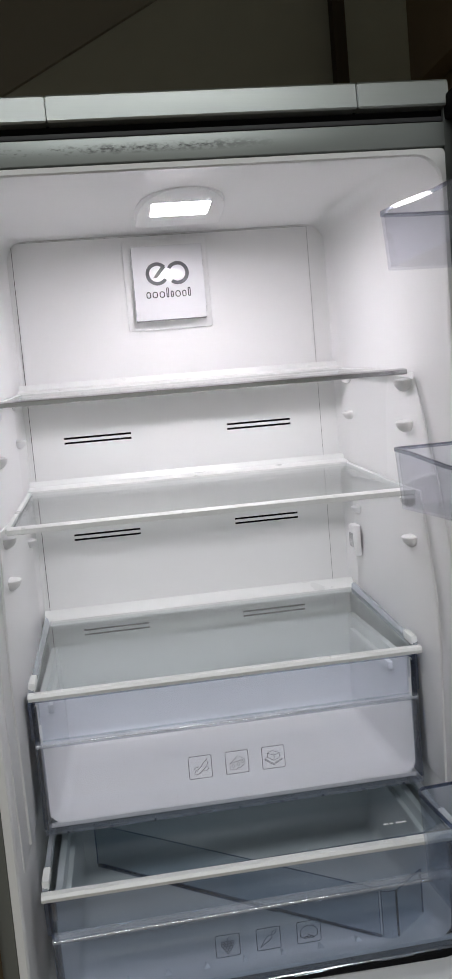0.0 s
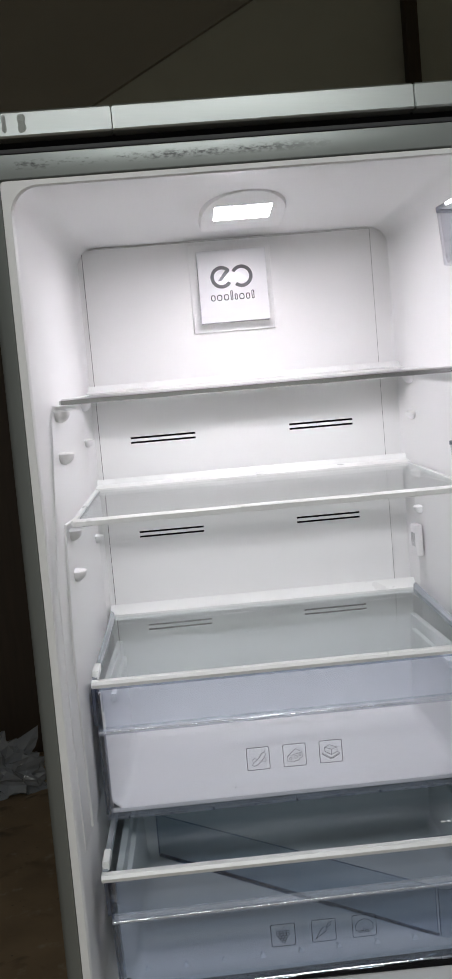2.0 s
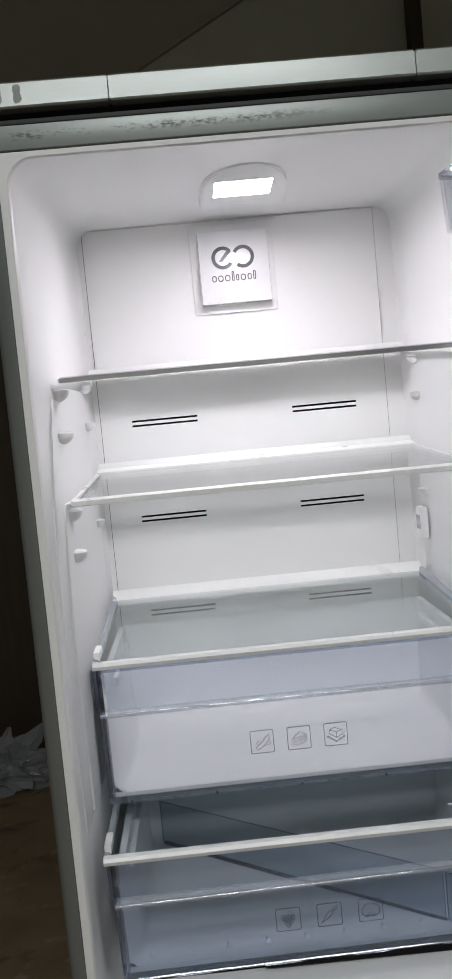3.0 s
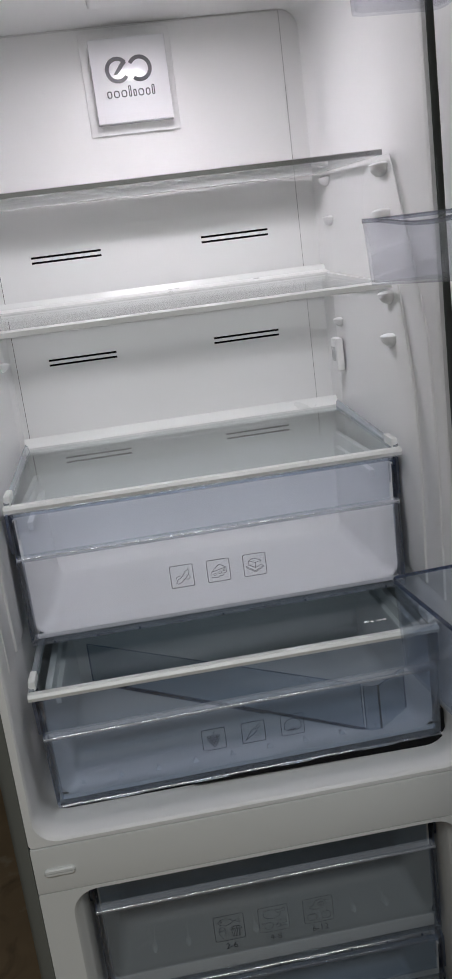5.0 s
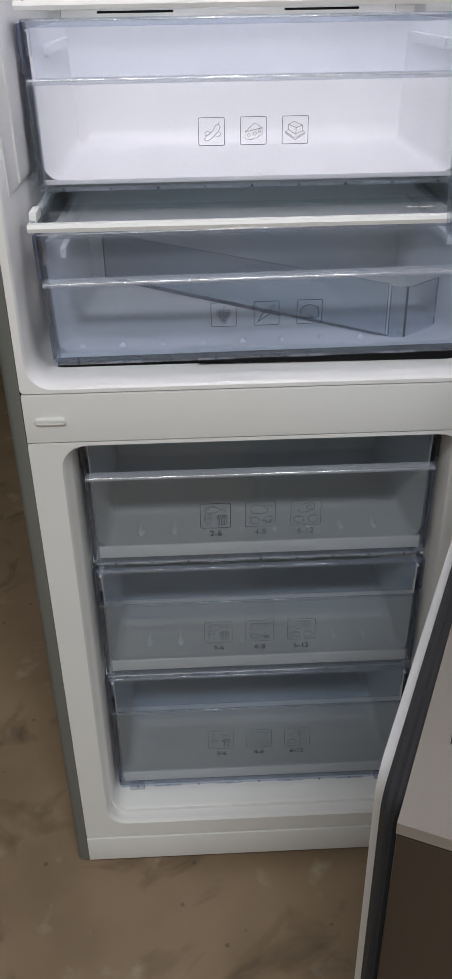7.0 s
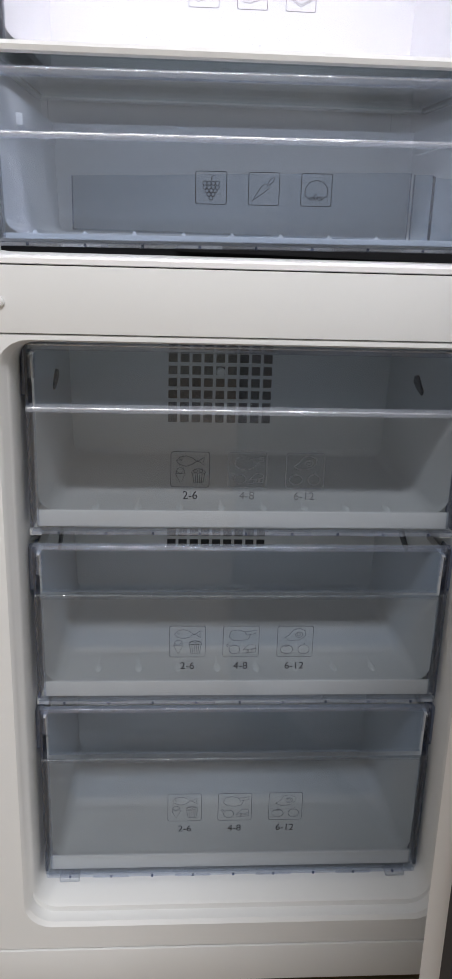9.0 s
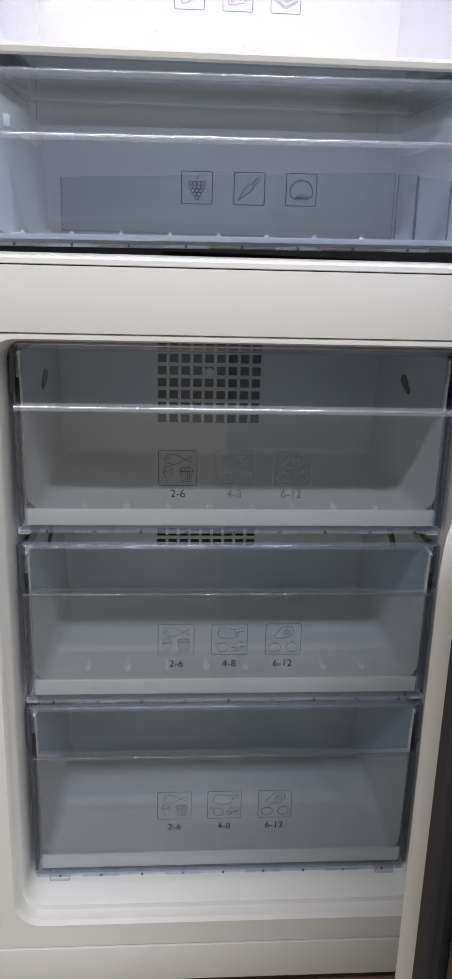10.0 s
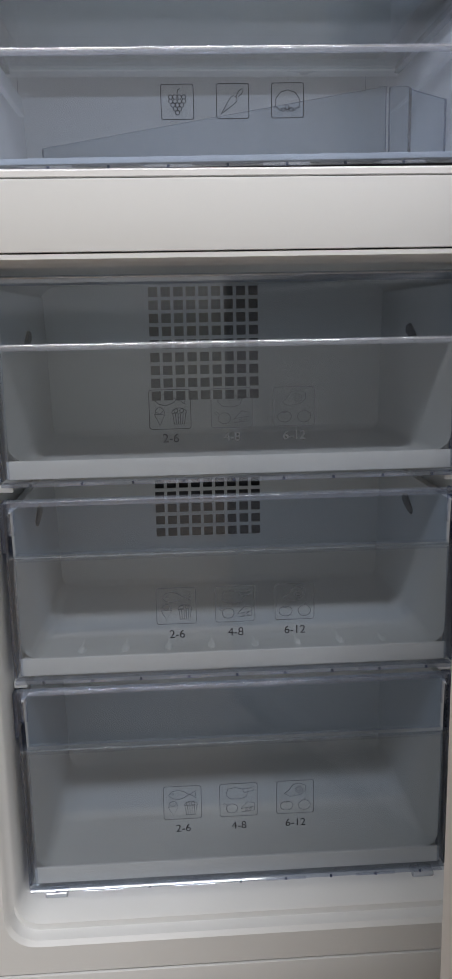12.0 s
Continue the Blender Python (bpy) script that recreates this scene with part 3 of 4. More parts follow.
for z in (0.585, 0.375):
    for s, x in ((-1, -0.2265), (1, 0.2415)):
        bm = bmesh.new()
        box(bm, min(x, x - s * 0.014), max(x, x - s * 0.014), 0.07, 0.34, z - 0.008, z, 0.002)
        part("drawer_runner", bm, FRONT, fridge)


# ---- shelves ----
def glass_shelf(name, z, front_material, label, y0=0.100, y1=0.425, hw=0.250, front_h=0.011):
    sh = thing(name, label, "shelf", (0, y0, z), group="fridge shelves")
    inv = Matrix.Translation((0, -y0, -z))
    pieces = []
    pieces.append(pane("glass", -hw + 0.004, hw - 0.001, y0 + 0.006, y1 - 0.01, z - 0.003, z + 0.001, GLASS, GLASSEDGE, None, "z"))
    bm = bmesh.new()
    prof = [(y0, z - front_h / 2), (y0 + 0.003, z - front_h * 0.62), (y0 + 0.012, z - front_h * 0.55), (y0 + 0.013, z - 0.0035), (y0 + 0.0145, z + 0.0035), (y0 + 0.004, z + front_h * 0.42), (y0, z + front_h * 0.28)]
    extrude_x(bm, prof, -hw, hw + 0.003)
    pieces.append(part("front_trim", bm, front_material))
    bm = bmesh.new()
    prof = [(y1 - 0.030, z - 0.004), (y1, z - 0.004), (y1 + 0.003, z + 0.010), (y1 + 0.001, z + 0.014), (y1 - 0.004, z + 0.006), (y1 - 0.030, z + 0.0035)]
    extrude_x(bm, prof, -hw - 0.002, hw + 0.002)
    pieces.append(part("rear_trim", bm, TRIM))
    for s in (-1, 1):
        bm = bmesh.new()
        box(bm, min(s * (hw - 0.002), s * (hw + 0.004)), max(s * (hw - 0.002), s * (hw + 0.004)), y0 + 0.012, y1 - 0.02, z - 0.004, z + 0.002, 0.0012)
        pieces.append(part("side_trim", bm, TRIM))
    for p in pieces:
        for v in p.data.vertices:
            v.co.z += 0.021 * (v.co.y - y0) / (y1 - y0)
        p.parent = sh
        p.matrix_parent_inverse = inv
    return sh


glass_shelf("glass_shelf", 1.613, METALTRIM, "clear glass fridge shelf with a satin metal front edge", front_h=0.0065)
glass_shelf("glass_shelf", 1.463, TRIM, "clear glass fridge shelf with white front and rear trims", front_h=0.0075)


def cover_shelf(z, y0, y1, x0, x1, label, rear_up, rise, glass):
    sh = thing("cover_shelf", label, "shelf", (0, y0, z), group="drawer covers")
    inv = Matrix.Translation((0, -y0, -z))
    pieces = [pane("glass", x0 + 0.006, x1 - 0.006, y0 + 0.008, y1 - 0.02, z - 0.001, z + 0.003, glass, GLASSEDGE, None, "z")]
    bm = bmesh.new()
    prof = [(y0 - 0.002, z - 0.0045), (y0 + 0.008, z - 0.0055), (y0 + 0.009, z + 0.003), (y0 + 0.005, z + 0.0046), (y0 - 0.001, z + 0.0036), (y0 - 0.0035, z)]
    extrude_x(bm, prof, x0, x1)
    pieces.append(part("front_bar", bm, TRIM))
    bm = bmesh.new()
    prof = [(y1 - 0.028, z - 0.003), (y1, z - 0.003), (y1 + 0.004, z + rear_up), (y1 - 0.002, z + rear_up + 0.002), (y1 - 0.010, z + 0.010), (y1 - 0.028, z + 0.006)]
    extrude_x(bm, prof, x0 - 0.002, x1 + 0.002)
    pieces.append(part("rear_bar", bm, TRIM))
    for s, x in ((-1, x0), (1, x1)):
        bm = bmesh.new()
        loft(bm, [[(x, y0 + 0.012, z - 0.005), (x - s * 0.0065, y0 + 0.012, z - 0.003), (x - s * 0.0065, y0 + 0.012, z + 0.005), (x, y0 + 0.012, z + 0.006)],
                  [(x, y1 - 0.02, z - 0.005), (x - s * 0.0065, y1 - 0.02, z - 0.003), (x - s * 0.0065, y1 - 0.02, z + 0.005), (x, y1 - 0.02, z + 0.012)]], True, True)
        pieces.append(part("side_rail", bm, FROST, None, "frosted clear side rail"))
        bm = bmesh.new()
        box(bm, min(x, x - s * 0.009), max(x, x - s * 0.009), y0 + 0.012, y0 + 0.045, z + 0.002, z + 0.014, 0.003)
        pieces.append(part("corner_clip", bm, TRIM))
    for p in pieces:
        for v in p.data.vertices:
            v.co.z += rise * (v.co.y - y0) / (y1 - y0)
        p.parent = sh
        p.matrix_parent_inverse = inv
    return sh


cover_shelf(1.256, 0.112, 0.440, -0.249, 0.252, "glass cover shelf in a white frame above the chiller drawer", 0.014, 0.018, COVERGLASS)
cover_shelf(1.050, 0.022, 0.400, -0.247, 0.252, "glass cover shelf with a white front bar above the salad drawer", 0.010, 0.004, SHADEGLASS)


# pale unreadable print on the lower glass
salad_cover = [o for o in bpy.data.objects if o.name.startswith("cover_shelf")][-1]
for k, w in enumerate((0.006, 0.004, 0.007, 0.005)):
    bm = bmesh.new()
    u = 0.1715 + 0.008 * k
    box(bm, u, u + w, 0.0636, 0.0676, 1.0533, 1.0535)
    p = part("print_bar", bm, TRIM, salad_cover, "pale printed bar", smooth=False)
    p.matrix_parent_inverse = Matrix.Translation((0, -0.022, -1.050))


# ---- line drawings and figures printed on the drawers ----
def ribbon(bm, pts, w, closed=False):
    """A flat stroke through 2D points."""
    n = len(pts)
    left, right = [], []
    for i in range(n):
        p = Vector(pts[i])
        a = Vector(pts[(i - 1) % n] if closed or i else pts[i])
        b = Vector(pts[(i + 1) % n] if closed or i < n - 1 else pts[i])
        d = b - a
        d = d.normalized() if d.length > 1e-9 else Vector((1, 0))
        nn = Vector((-d.y, d.x)) * w / 2
        left.append(bm.verts.new((p.x + nn.x, 0, p.y + nn.y)))
        right.append(bm.verts.new((p.x - nn.x, 0, p.y - nn.y)))
    for i in range(n if closed else n - 1):
        j = (i + 1) % n
        bm.faces.new((left[i], left[j], right[j], right[i]))


def arc(cx, cy, rx, ry, a0=0, a1=360, n=18):
    return [(cx + rx * math.cos(radians(a0 + (a1 - a0) * i / n)), cy + ry * math.sin(radians(a0 + (a1 - a0) * i / n))) for i in range(n + 1)]


def icon_sausage():
    return [[(.28, .30), (.22, .22), (.30, .16), (.46, .22), (.62, .36), (.78, .52), (.84, .68), (.76, .76), (.64, .70), (.56, .54), (.44, .42), (.30, .36), (.28, .30)],
            [(.26, .36), (.24, .46), (.34, .52), (.46, .46)], [(.80, .48), (.86, .40), (.78, .32), (.64, .34)], [(.76, .76), (.80, .80), (.78, .84)]]


def icon_cheese():
    return [[(.18, .46), (.55, .78), (.84, .60), (.84, .36), (.74, .34), (.66, .24), (.52, .24), (.46, .18), (.18, .22), (.18, .46), (.84, .60)],
            arc(.32, .34, .05, .06), arc(.56, .40, .06, .06), arc(.74, .48, .04, .05)]


def icon_butter():
    return [[(.24, .52), (.24, .70), (.46, .80), (.78, .66), (.78, .46), (.52, .34), (.24, .52)], [(.24, .70), (.54, .58), (.78, .66)], [(.54, .58), (.52, .34)],
            [(.22, .50), (.12, .46), (.50, .20), (.88, .40), (.80, .46)], [(.12, .46), (.12, .40), (.50, .14), (.88, .35), (.88, .40)]]


def icon_grape():
    out = [[(.50, .72), (.52, .84), (.60, .88)]]
    for row, (z, k) in enumerate(((.64, 4), (.52, 4), (.41, 3), (.30, 2), (.19, 1))):
        for i in range(k):
            out.append(arc(.5 + (i - (k - 1) / 2) * .135, z, .066, .062, n=10))
    return out


def icon_carrot():
    return [[(.14, .14), (.40, .56), (.52, .66), (.62, .62), (.64, .50), (.52, .40), (.14, .14)], [(.60, .60), (.68, .78), (.84, .88), (.80, .72), (.66, .62)]]


def icon_cauliflower():
    pts = []
    for i in range(40):
        t = math.pi * (1.15 - 1.3 * i / 39)
        r = .36 + .02 * abs(math.sin(5 * t))
        pts.append((.5 + r * math.cos(t), .44 + .95 * r * math.sin(t)))
    return [pts, [(.17, .32), (.28, .20), (.42, .28), (.50, .16), (.56, .30), (.70, .20), (.82, .32)], arc(.36, .24, .06, .05), arc(.62, .24, .07, .05), arc(.49, .30, .05, .07)]


def fish(x, y, s):
    return [[(x + s * a, y + s * b) for a, b in p] for p in (
        [(0, .0), (.12, .14), (.32, .19), (.52, .12), (.70, -.02), (.94, .15), (.90, 0), (.94, -.15), (.70, .02), (.52, -.12), (.32, -.19), (.12, -.13), (0, 0)], arc(.14, .03, .03, .03, n=8))]


def icon_fish_ice_cake():
    cup = [[(.56, .40), (.60, .12), (.84, .12), (.88, .40)], arc(.72, .40, .18, .13, 0, 180), [(.54, .40), (.90, .40)], arc(.64, .46, .05, .05, n=8), arc(.78, .46, .05, .05, n=8)]
    for k in range(4):
        cup.append([(.63 + k * .062, .38), (.645 + k * .05, .13)])
    cone = [[(.12, .38), (.25, .10), (.38, .38), (.12, .38)], arc(.25, .42, .11, .13, -10, 190), [(.16, .44), (.25, .38), (.33, .46)]]
    return fish(.14, .74, .78) + cup + cone


def icon_poultry():
    return [[(.16, .66), (.22, .84), (.42, .88), (.60, .82), (.78, .84), (.92, .88), (.90, .76), (.76, .74), (.70, .58), (.52, .52), (.28, .54), (.16, .66)], [(.60, .82), (.66, .70), (.76, .74)],
            arc(.32, .24, .15, .14), [(.20, .34), (.12, .42), (.08, .38), (.14, .32)], [(.56, .22), (.74, .42), (.92, .38), (.92, .16), (.56, .12), (.56, .22), (.92, .28)], arc(.70, .18, .03, .03, n=8), arc(.82, .21, .03, .03, n=8)]


def icon_meat_fruit():
    return [[(.20, .62), (.34, .72), (.44, .88), (.62, .92), (.78, .84), (.78, .68), (.64, .56), (.36, .52), (.20, .62)], arc(.60, .72, .10, .09), arc(.59, .73, .05, .05, n=10),
            arc(.27, .24, .17, .14), [(.17, .36), (.27, .34), (.36, .38)], [(.27, .34), (.28, .44)], arc(.75, .24, .16, .15), [(.75, .38), (.78, .47)]]


def printed_icon(drawer, x, z, size, y, strokes, w=0.0006, high=None, ink=None):
    bm = bmesh.new()
    high = high or size
    ribbon(bm, rrect(0, size, 0, high, size * 0.07, 4), w, True)
    for line in strokes:
        ribbon(bm, [(a * size, b * high) for a, b in line], w)
    for v in bm.verts:
        v.co += Vector((x, y, z))
    return part("printed_icon", bm, ink or INK, drawer, smooth=False)


def printed_text(drawer, words, x, z, y, size, ink):
    data = bpy.data.curves.new("figures", "FONT")
    data.body, data.size, data.align_x, data.align_y = words, size, "CENTER", "CENTER"
    tmp = new("figures", data)
    bpy.context.view_layer.update()
    me = bpy.data.meshes.new_from_object(tmp.evaluated_get(bpy.context.evaluated_depsgraph_get()))
    bpy.data.objects.remove(tmp)
    me.transform(pose(x, y, z, 90, 0, 0))
    me.materials.append(ink)
    ob = new("printed_range", me)
    ob.parent = drawer
    return ob


# ---- drawers ----
def drawer(label, x0, x1, yf, yb, z0, z1, zs, ribs=0, group="fridge drawers", tub_drop=0.035, grip=0.012, back=0.0, lip=0.008, plastic=None, sheet=None, upper=None, glinting=True):
    """Milky tub with a clear front that steps back above the grip ledge at zs."""
    d = thing("clear_drawer", label, "drawer", (0, 0, 0), group=group)
    plastic, sheet = plastic or TUB, sheet or CLEAR
    upper = upper or sheet
    # tub, open at the top, narrowing to the floor
    t, zt = 0.0025, z1 - tub_drop
    inset = 0.006 if back else 0.012
    ax0, ax1, bx0, bx1 = x0 + inset, x1 - inset, x0 + inset + 0.004, x1 - inset - 0.004
    y0 = yf + 0.006
    zb = back if back else zt
    low_back = back and back < z0 + 0.1
    R, N = 0.014, 6
    half = [(ax0 - 0.006, zt - 0.003), (ax0 - 0.006, zt), (ax0 + t, zt)]
    for k in range(N + 1):
        a = radians(90 * k / N)
        half.append((bx0 + t + R - R * math.cos(a), z0 + 0.006 + R - R * math.sin(a)))
    n = len(half)
    prof = half + [(x0 + x1 - x, z) for x, z in half[::-1]]
    bm = bmesh.new()
    rb = 0.010 if low_back else 0.026
    bend = [(yb - rb + rb * math.sin(radians(a)), rb - rb * math.cos(radians(a))) for a in range(0, 91, 10)]
    rows = []
    for y, dz in [(y0 + 0.030, 0.0)] + bend:
        rows.append([bm.verts.new((x, y, max(z, z0 + 0.006 + dz) if 3 <= i < 2 * n - 3 else z)) for i, (x, z) in enumerate(prof)])
    lipz = z0 + lip
    flare = [(x0 + 0.004, zt - 0.003), (x0 + 0.004, zt), (x0 + 0.006, zt)]
    for k in range(N + 1):
        a = radians(90 * k / N)
        flare.append((x0 + 0.008 + 0.018 - 0.018 * math.cos(a), lipz + 0.018 - 0.018 * math.sin(a)))
    flare += [(x0 + x1 - x, z) for x, z in flare[::-1]]
    rows.insert(0, [bm.verts.new((x, y0, z)) for x, z in flare])
    for a, c in zip(rows, rows[1:]):
        for i in range(len(prof) - 1):
            bm.faces.new((a[i], a[i + 1], c[i + 1], c[i]))
    top = [bm.verts.new((ax0 + t, yb, zb)), bm.verts.new((ax1 - t, yb, zb))]
    bm.faces.new([top[0], *rows[-1][3:2 * n - 3], top[1]])
    part("tub", bm, plastic, d, "milky white plastic tub")
    # always the brighter white: light on the freezer lips is put into colour
    bm = bmesh.new()
    box(bm, x0 + 0.006, x1 - 0.006, y0 - 0.001, y0 + 0.003, z0 + 0.003, z0 + lip + 0.0005, 0.001)
    part("tub_lip", bm, TUB, d, "front lip of the tub, whitened as if lit")
    for k in range(ribs):
        bm = bmesh.new()
        if back:
            # low ribs that rise to a small knob near the front of the tub floor
            x = x0 + 0.063 + 0.048 * k
            zr = z0 + 0.0055
            rows = [[(x + w * math.cos(radians(t)), y, zr + h * math.sin(radians(t))) for t in range(0, 181, 30)] for y, w, h in (
                (y0 + 0.048, 0.0020, 0.0010), (y0 + 0.054, 0.0046, 0.0022), (y0 + 0.062, 0.0046, 0.0022), (y0 + 0.070, 0.0022, 0.0008), (y0 + 0.100, 0.0013, 0.0005), (y0 + 0.170, 0.0008, 0.0004))]
            loft(bm, rows, True, True)
            part("floor_rib", bm, plastic, d)
            continue
        x = x0 + 0.033 + 0.049 * k
        loft(bm, [[(x - 0.005, y0 + 0.020, z0 + 0.006), (x + 0.005, y0 + 0.020, z0 + 0.006), (x, y0 + 0.024, z0 + 0.0120)],
                  [(x - 0.002, y0 + 0.036, z0 + 0.006), (x + 0.002, y0 + 0.036, z0 + 0.006), (x, y0 + 0.034, z0 + 0.0064)]], True, True)
        part("floor_rib", bm, plastic, d)
    # side rails on the tub
    for s, x in ((-1, ax0), (1, ax1)) if not back else ():
        bm = bmesh.new()
        lo, hi = min(x, x - s * 0.010), max(x, x - s * 0.010)
        box(bm, lo, hi, y0 + 0.05, yb - 0.03, zt - 0.030, zt - 0.018, 0.002)
        part("side_rail", bm, plastic, d)
    # clear front
    front = pane("front_panel", x0, x1, yf, yf + 0.0025, z0, zs, sheet, CLEAREDGE, d, "y", "bluish clear plastic front", LIP)
    pane("upper_panel", x0, x1, yf + grip, yf + grip + 0.0025, zs - 0.001, z1, upper, CLEAREDGE, front, "y", "", LIP)
    bm = bmesh.new()
    prof = [(yf + 0.0005 - 0.0032 * math.sin(radians(a)), zs - 0.0012 + 0.0032 * math.cos(radians(a))) for a in range(0, 181, 18)]
    prof += [(yf + 0.002, zs - 0.003), (yf + grip - 0.0002, zs - 0.0005), (yf + grip - 0.0002, zs + 0.0022)]
    extrude_x(bm, prof, x0 + 0.0005, x1 - 0.0005)
    part("grip_ledge", bm, LEDGE if glinting else SOFTLEDGE, front)
    # thin bead added along the ledge to carry the light streak
    bm = bmesh.new()
    extrude_x(bm, [(yf - (0.0026 if glinting else 0.0012) + 0.0015 * math.cos(radians(a)), zs + 0.0006 + 0.0015 * math.sin(radians(a))) for a in range(0, 360, 30)], x0 + 0.001, x1 - 0.001)
    part("ledge_bead", bm, GLINT if glinting else sheet, front)
    # top roll, bottom lip with small notches, end returns and clips
    bm = bmesh.new()
    prof = [(yf + grip - 0.006, z1 - 0.004), (yf + grip + 0.002, z1 - 0.006), (yf + grip + 0.004, z1), (yf + grip - 0.002, z1 + 0.003), (yf + grip - 0.006, z1 + 0.001)]
    extrude_x(bm, prof, x0, x1)
    part("top_roll", bm, LIP, front)
    # same added bead along the top edge
    bm = bmesh.new()
    extrude_x(bm, [(yf + grip - 0.0062 + 0.0010 * math.cos(radians(a)), z1 + 0.0008 + 0.0010 * math.sin(radians(a))) for a in range(0, 360, 30)], x0, x1)
    part("top_bead", bm, GLINT if glinting else LIP, front)
    bm = bmesh.new()
    box(bm, x0 + 0.001, x1 - 0.001, yf - 0.003, yf + 0.012, z0 - 0.0035, z0 - 0.0002, 0.001, 1)
    part("bottom_lip", bm, LIP, front)
    for k in range(9):
        x = x0 + 0.03 + (x1 - x0 - 0.06) * k / 8
        if k % 2:
            bm = bmesh.new()
            box(bm, x - 0.022, x + 0.022, yf - 0.0042, yf - 0.0031, z0 - 0.003, z0 + 0.0004, 0.0004, 1)
            part("lip_tab", bm, LIP, front)
        bm = bmesh.new()
        box(bm, x - 0.0012, x + 0.0012, yf - 0.0046, yf - 0.0030, z0 - 0.0026, z0 + 0.0002)
        part("lip_notch", bm, CLEAREDGE, front, smooth=False)
    for s, x in ((-1, x0), (1, x1)):
        bm = bmesh.new()
        lo, hi = min(x, x - s * 0.0025), max(x, x - s * 0.0025)
        box(bm, lo, hi, yf + 0.003, yf + 0.030, z0 + 0.002, z1)
        part("end_return", bm, CLEAREDGE, front, smooth=False)
        bm = bmesh.new()
        lo, hi = min(x - s * 0.002, x - s * 0.009), max(x - s * 0.002, x - s * 0.009)
        box(bm, lo, hi, yf + grip - 0.004, yf + grip - 0.0005, z1 - 0.034, z1 - 0.006, 0.0015)
        part("corner_clip", bm, LIP, front, "small clear corner clip")
        bm = bmesh.new()
        lo, hi = min(x, x + s * 0.0055), max(x, x + s * 0.0055)
        box(bm, lo, hi, yf + grip - 0.004, yf + grip + 0.010, z1 - 0.052, z1 - 0.001, 0.0018)
        part("side_ear", bm, EAR, front, "small bluish clear ear")
        bm = bmesh.new()
        lo, hi = min(x - s * 0.006, x - s * 0.009), max(x - s * 0.006, x - s * 0.009)
        box(bm, lo, hi, yf + 0.003, yf + 0.0050, z0 + 0.004, zs - 0.004)
        part("corner_bead", bm, LIP, front, smooth=False)
    return d


chiller = drawer("wide clear-fronted chiller drawer with three printed food icons", -0.251, 0.255, 0.145, 0.425, 1.067, 1.240, 1.182, tub_drop=0.007, sheet=CHCLEAR, upper=CHUPPER)
for x, f in ((-0.060, icon_sausage), (-0.0115, icon_cheese), (0.037, icon_butter)):
    printed_icon(chiller, x, 1.111, 0.030, 0.1443, f())
salad = drawer("wide clear-fronted salad drawer with three printed vegetable icons", -0.243, 0.258, 0.0555, 0.385, 0.884, 1.035, 0.981, ribs=9, tub_drop=0.012, sheet=SCLEAR)
for x, f in ((-0.052, icon_grape), (-0.0015, icon_carrot), (0.049, icon_cauliflower)):
    printed_icon(salad, x, 0.9225, 0.0295, 0.0548, f())
# black pieces that paint the shadow gap under and beside the salad drawer
bm = bmesh.new()
loft(bm, [[(-0.070, 0.0512, 0.8785), (-0.070, 0.090, 0.8785), (-0.070, 0.090, 0.8804), (-0.070, 0.0512, 0.8804)],
          [(0.260, 0.0512, 0.8700), (0.260, 0.090, 0.8700), (0.260, 0.090, 0.8804), (0.260, 0.0512, 0.8804)]], True, True)
part("under_drawer_shade", bm, BLACK, salad, "shade in the gap under the drawer, made as a black strip")
bm = bmesh.new()
box(bm, 0.2585, 0.2640, 0.056, 0.080, 0.8790, 0.9150, 0.002)
part("under_drawer_shade", bm, BLACK, salad)
bm = bmesh.new()
box(bm, -0.240, 0.256, 0.062, 0.090, 0.8720, 0.8802)
part("under_drawer_shade", bm, BLACK, salad)
# the front leans outwards a little, and the drawer sits slightly crooked
lean = pose(0, 0.0555, 0.884, 4.5) @ pose(0, -0.0555, -0.884)
for ob in salad.children:
    if ob.name.startswith(("front_panel", "printed_icon")):
        ob.matrix_basis = lean
salad.matrix_basis = pose(-0.243, 0, 0.884) @ pose(0, 0, 0, 0, -0.5, 0) @ pose(0.243, 0, -0.884)
for z0, z1, zs, ribs, zi, zn in ((0.589, 0.785, 0.722, 8, 0.6395, 0.630), (0.382, 0.568, 0.513, 8, 0.4380, 0.4265), (0.140, 0.366, 0.303, 0, 0.2160, 0.2045)):
    fd = drawer("clear-fronted freezer drawer with printed food icons and figures", -0.222, 0.238, 0.054, 0.3522 if z0 > 0.3 else 0.320, z0, z1, zs, ribs=ribs, group="freezer drawers", back=z0 + 0.0175 if z0 > 0.3 else z1 - 0.036, lip=0.021, plastic=FTUB, sheet=FCLEAR, upper=FUPPER, tub_drop=0.010, glinting=z0 > 0.5)
    for x, f, words in ((-0.0735, icon_fish_ice_cake, "2-6"), (-0.013, icon_poultry, "4-8"), (0.0485, icon_meat_fruit, "6-12")):
        printed_icon(fd, x, zi, 0.0405, 0.0533, f(), high=0.0385, ink=INK if z0 > 0.5 and words == "2-6" else HAZEINK)
        printed_text(fd, words, x + 0.0205, zn, 0.0533, 0.0125, INK if words == "2-6" or z0 < 0.5 else HAZEINK)

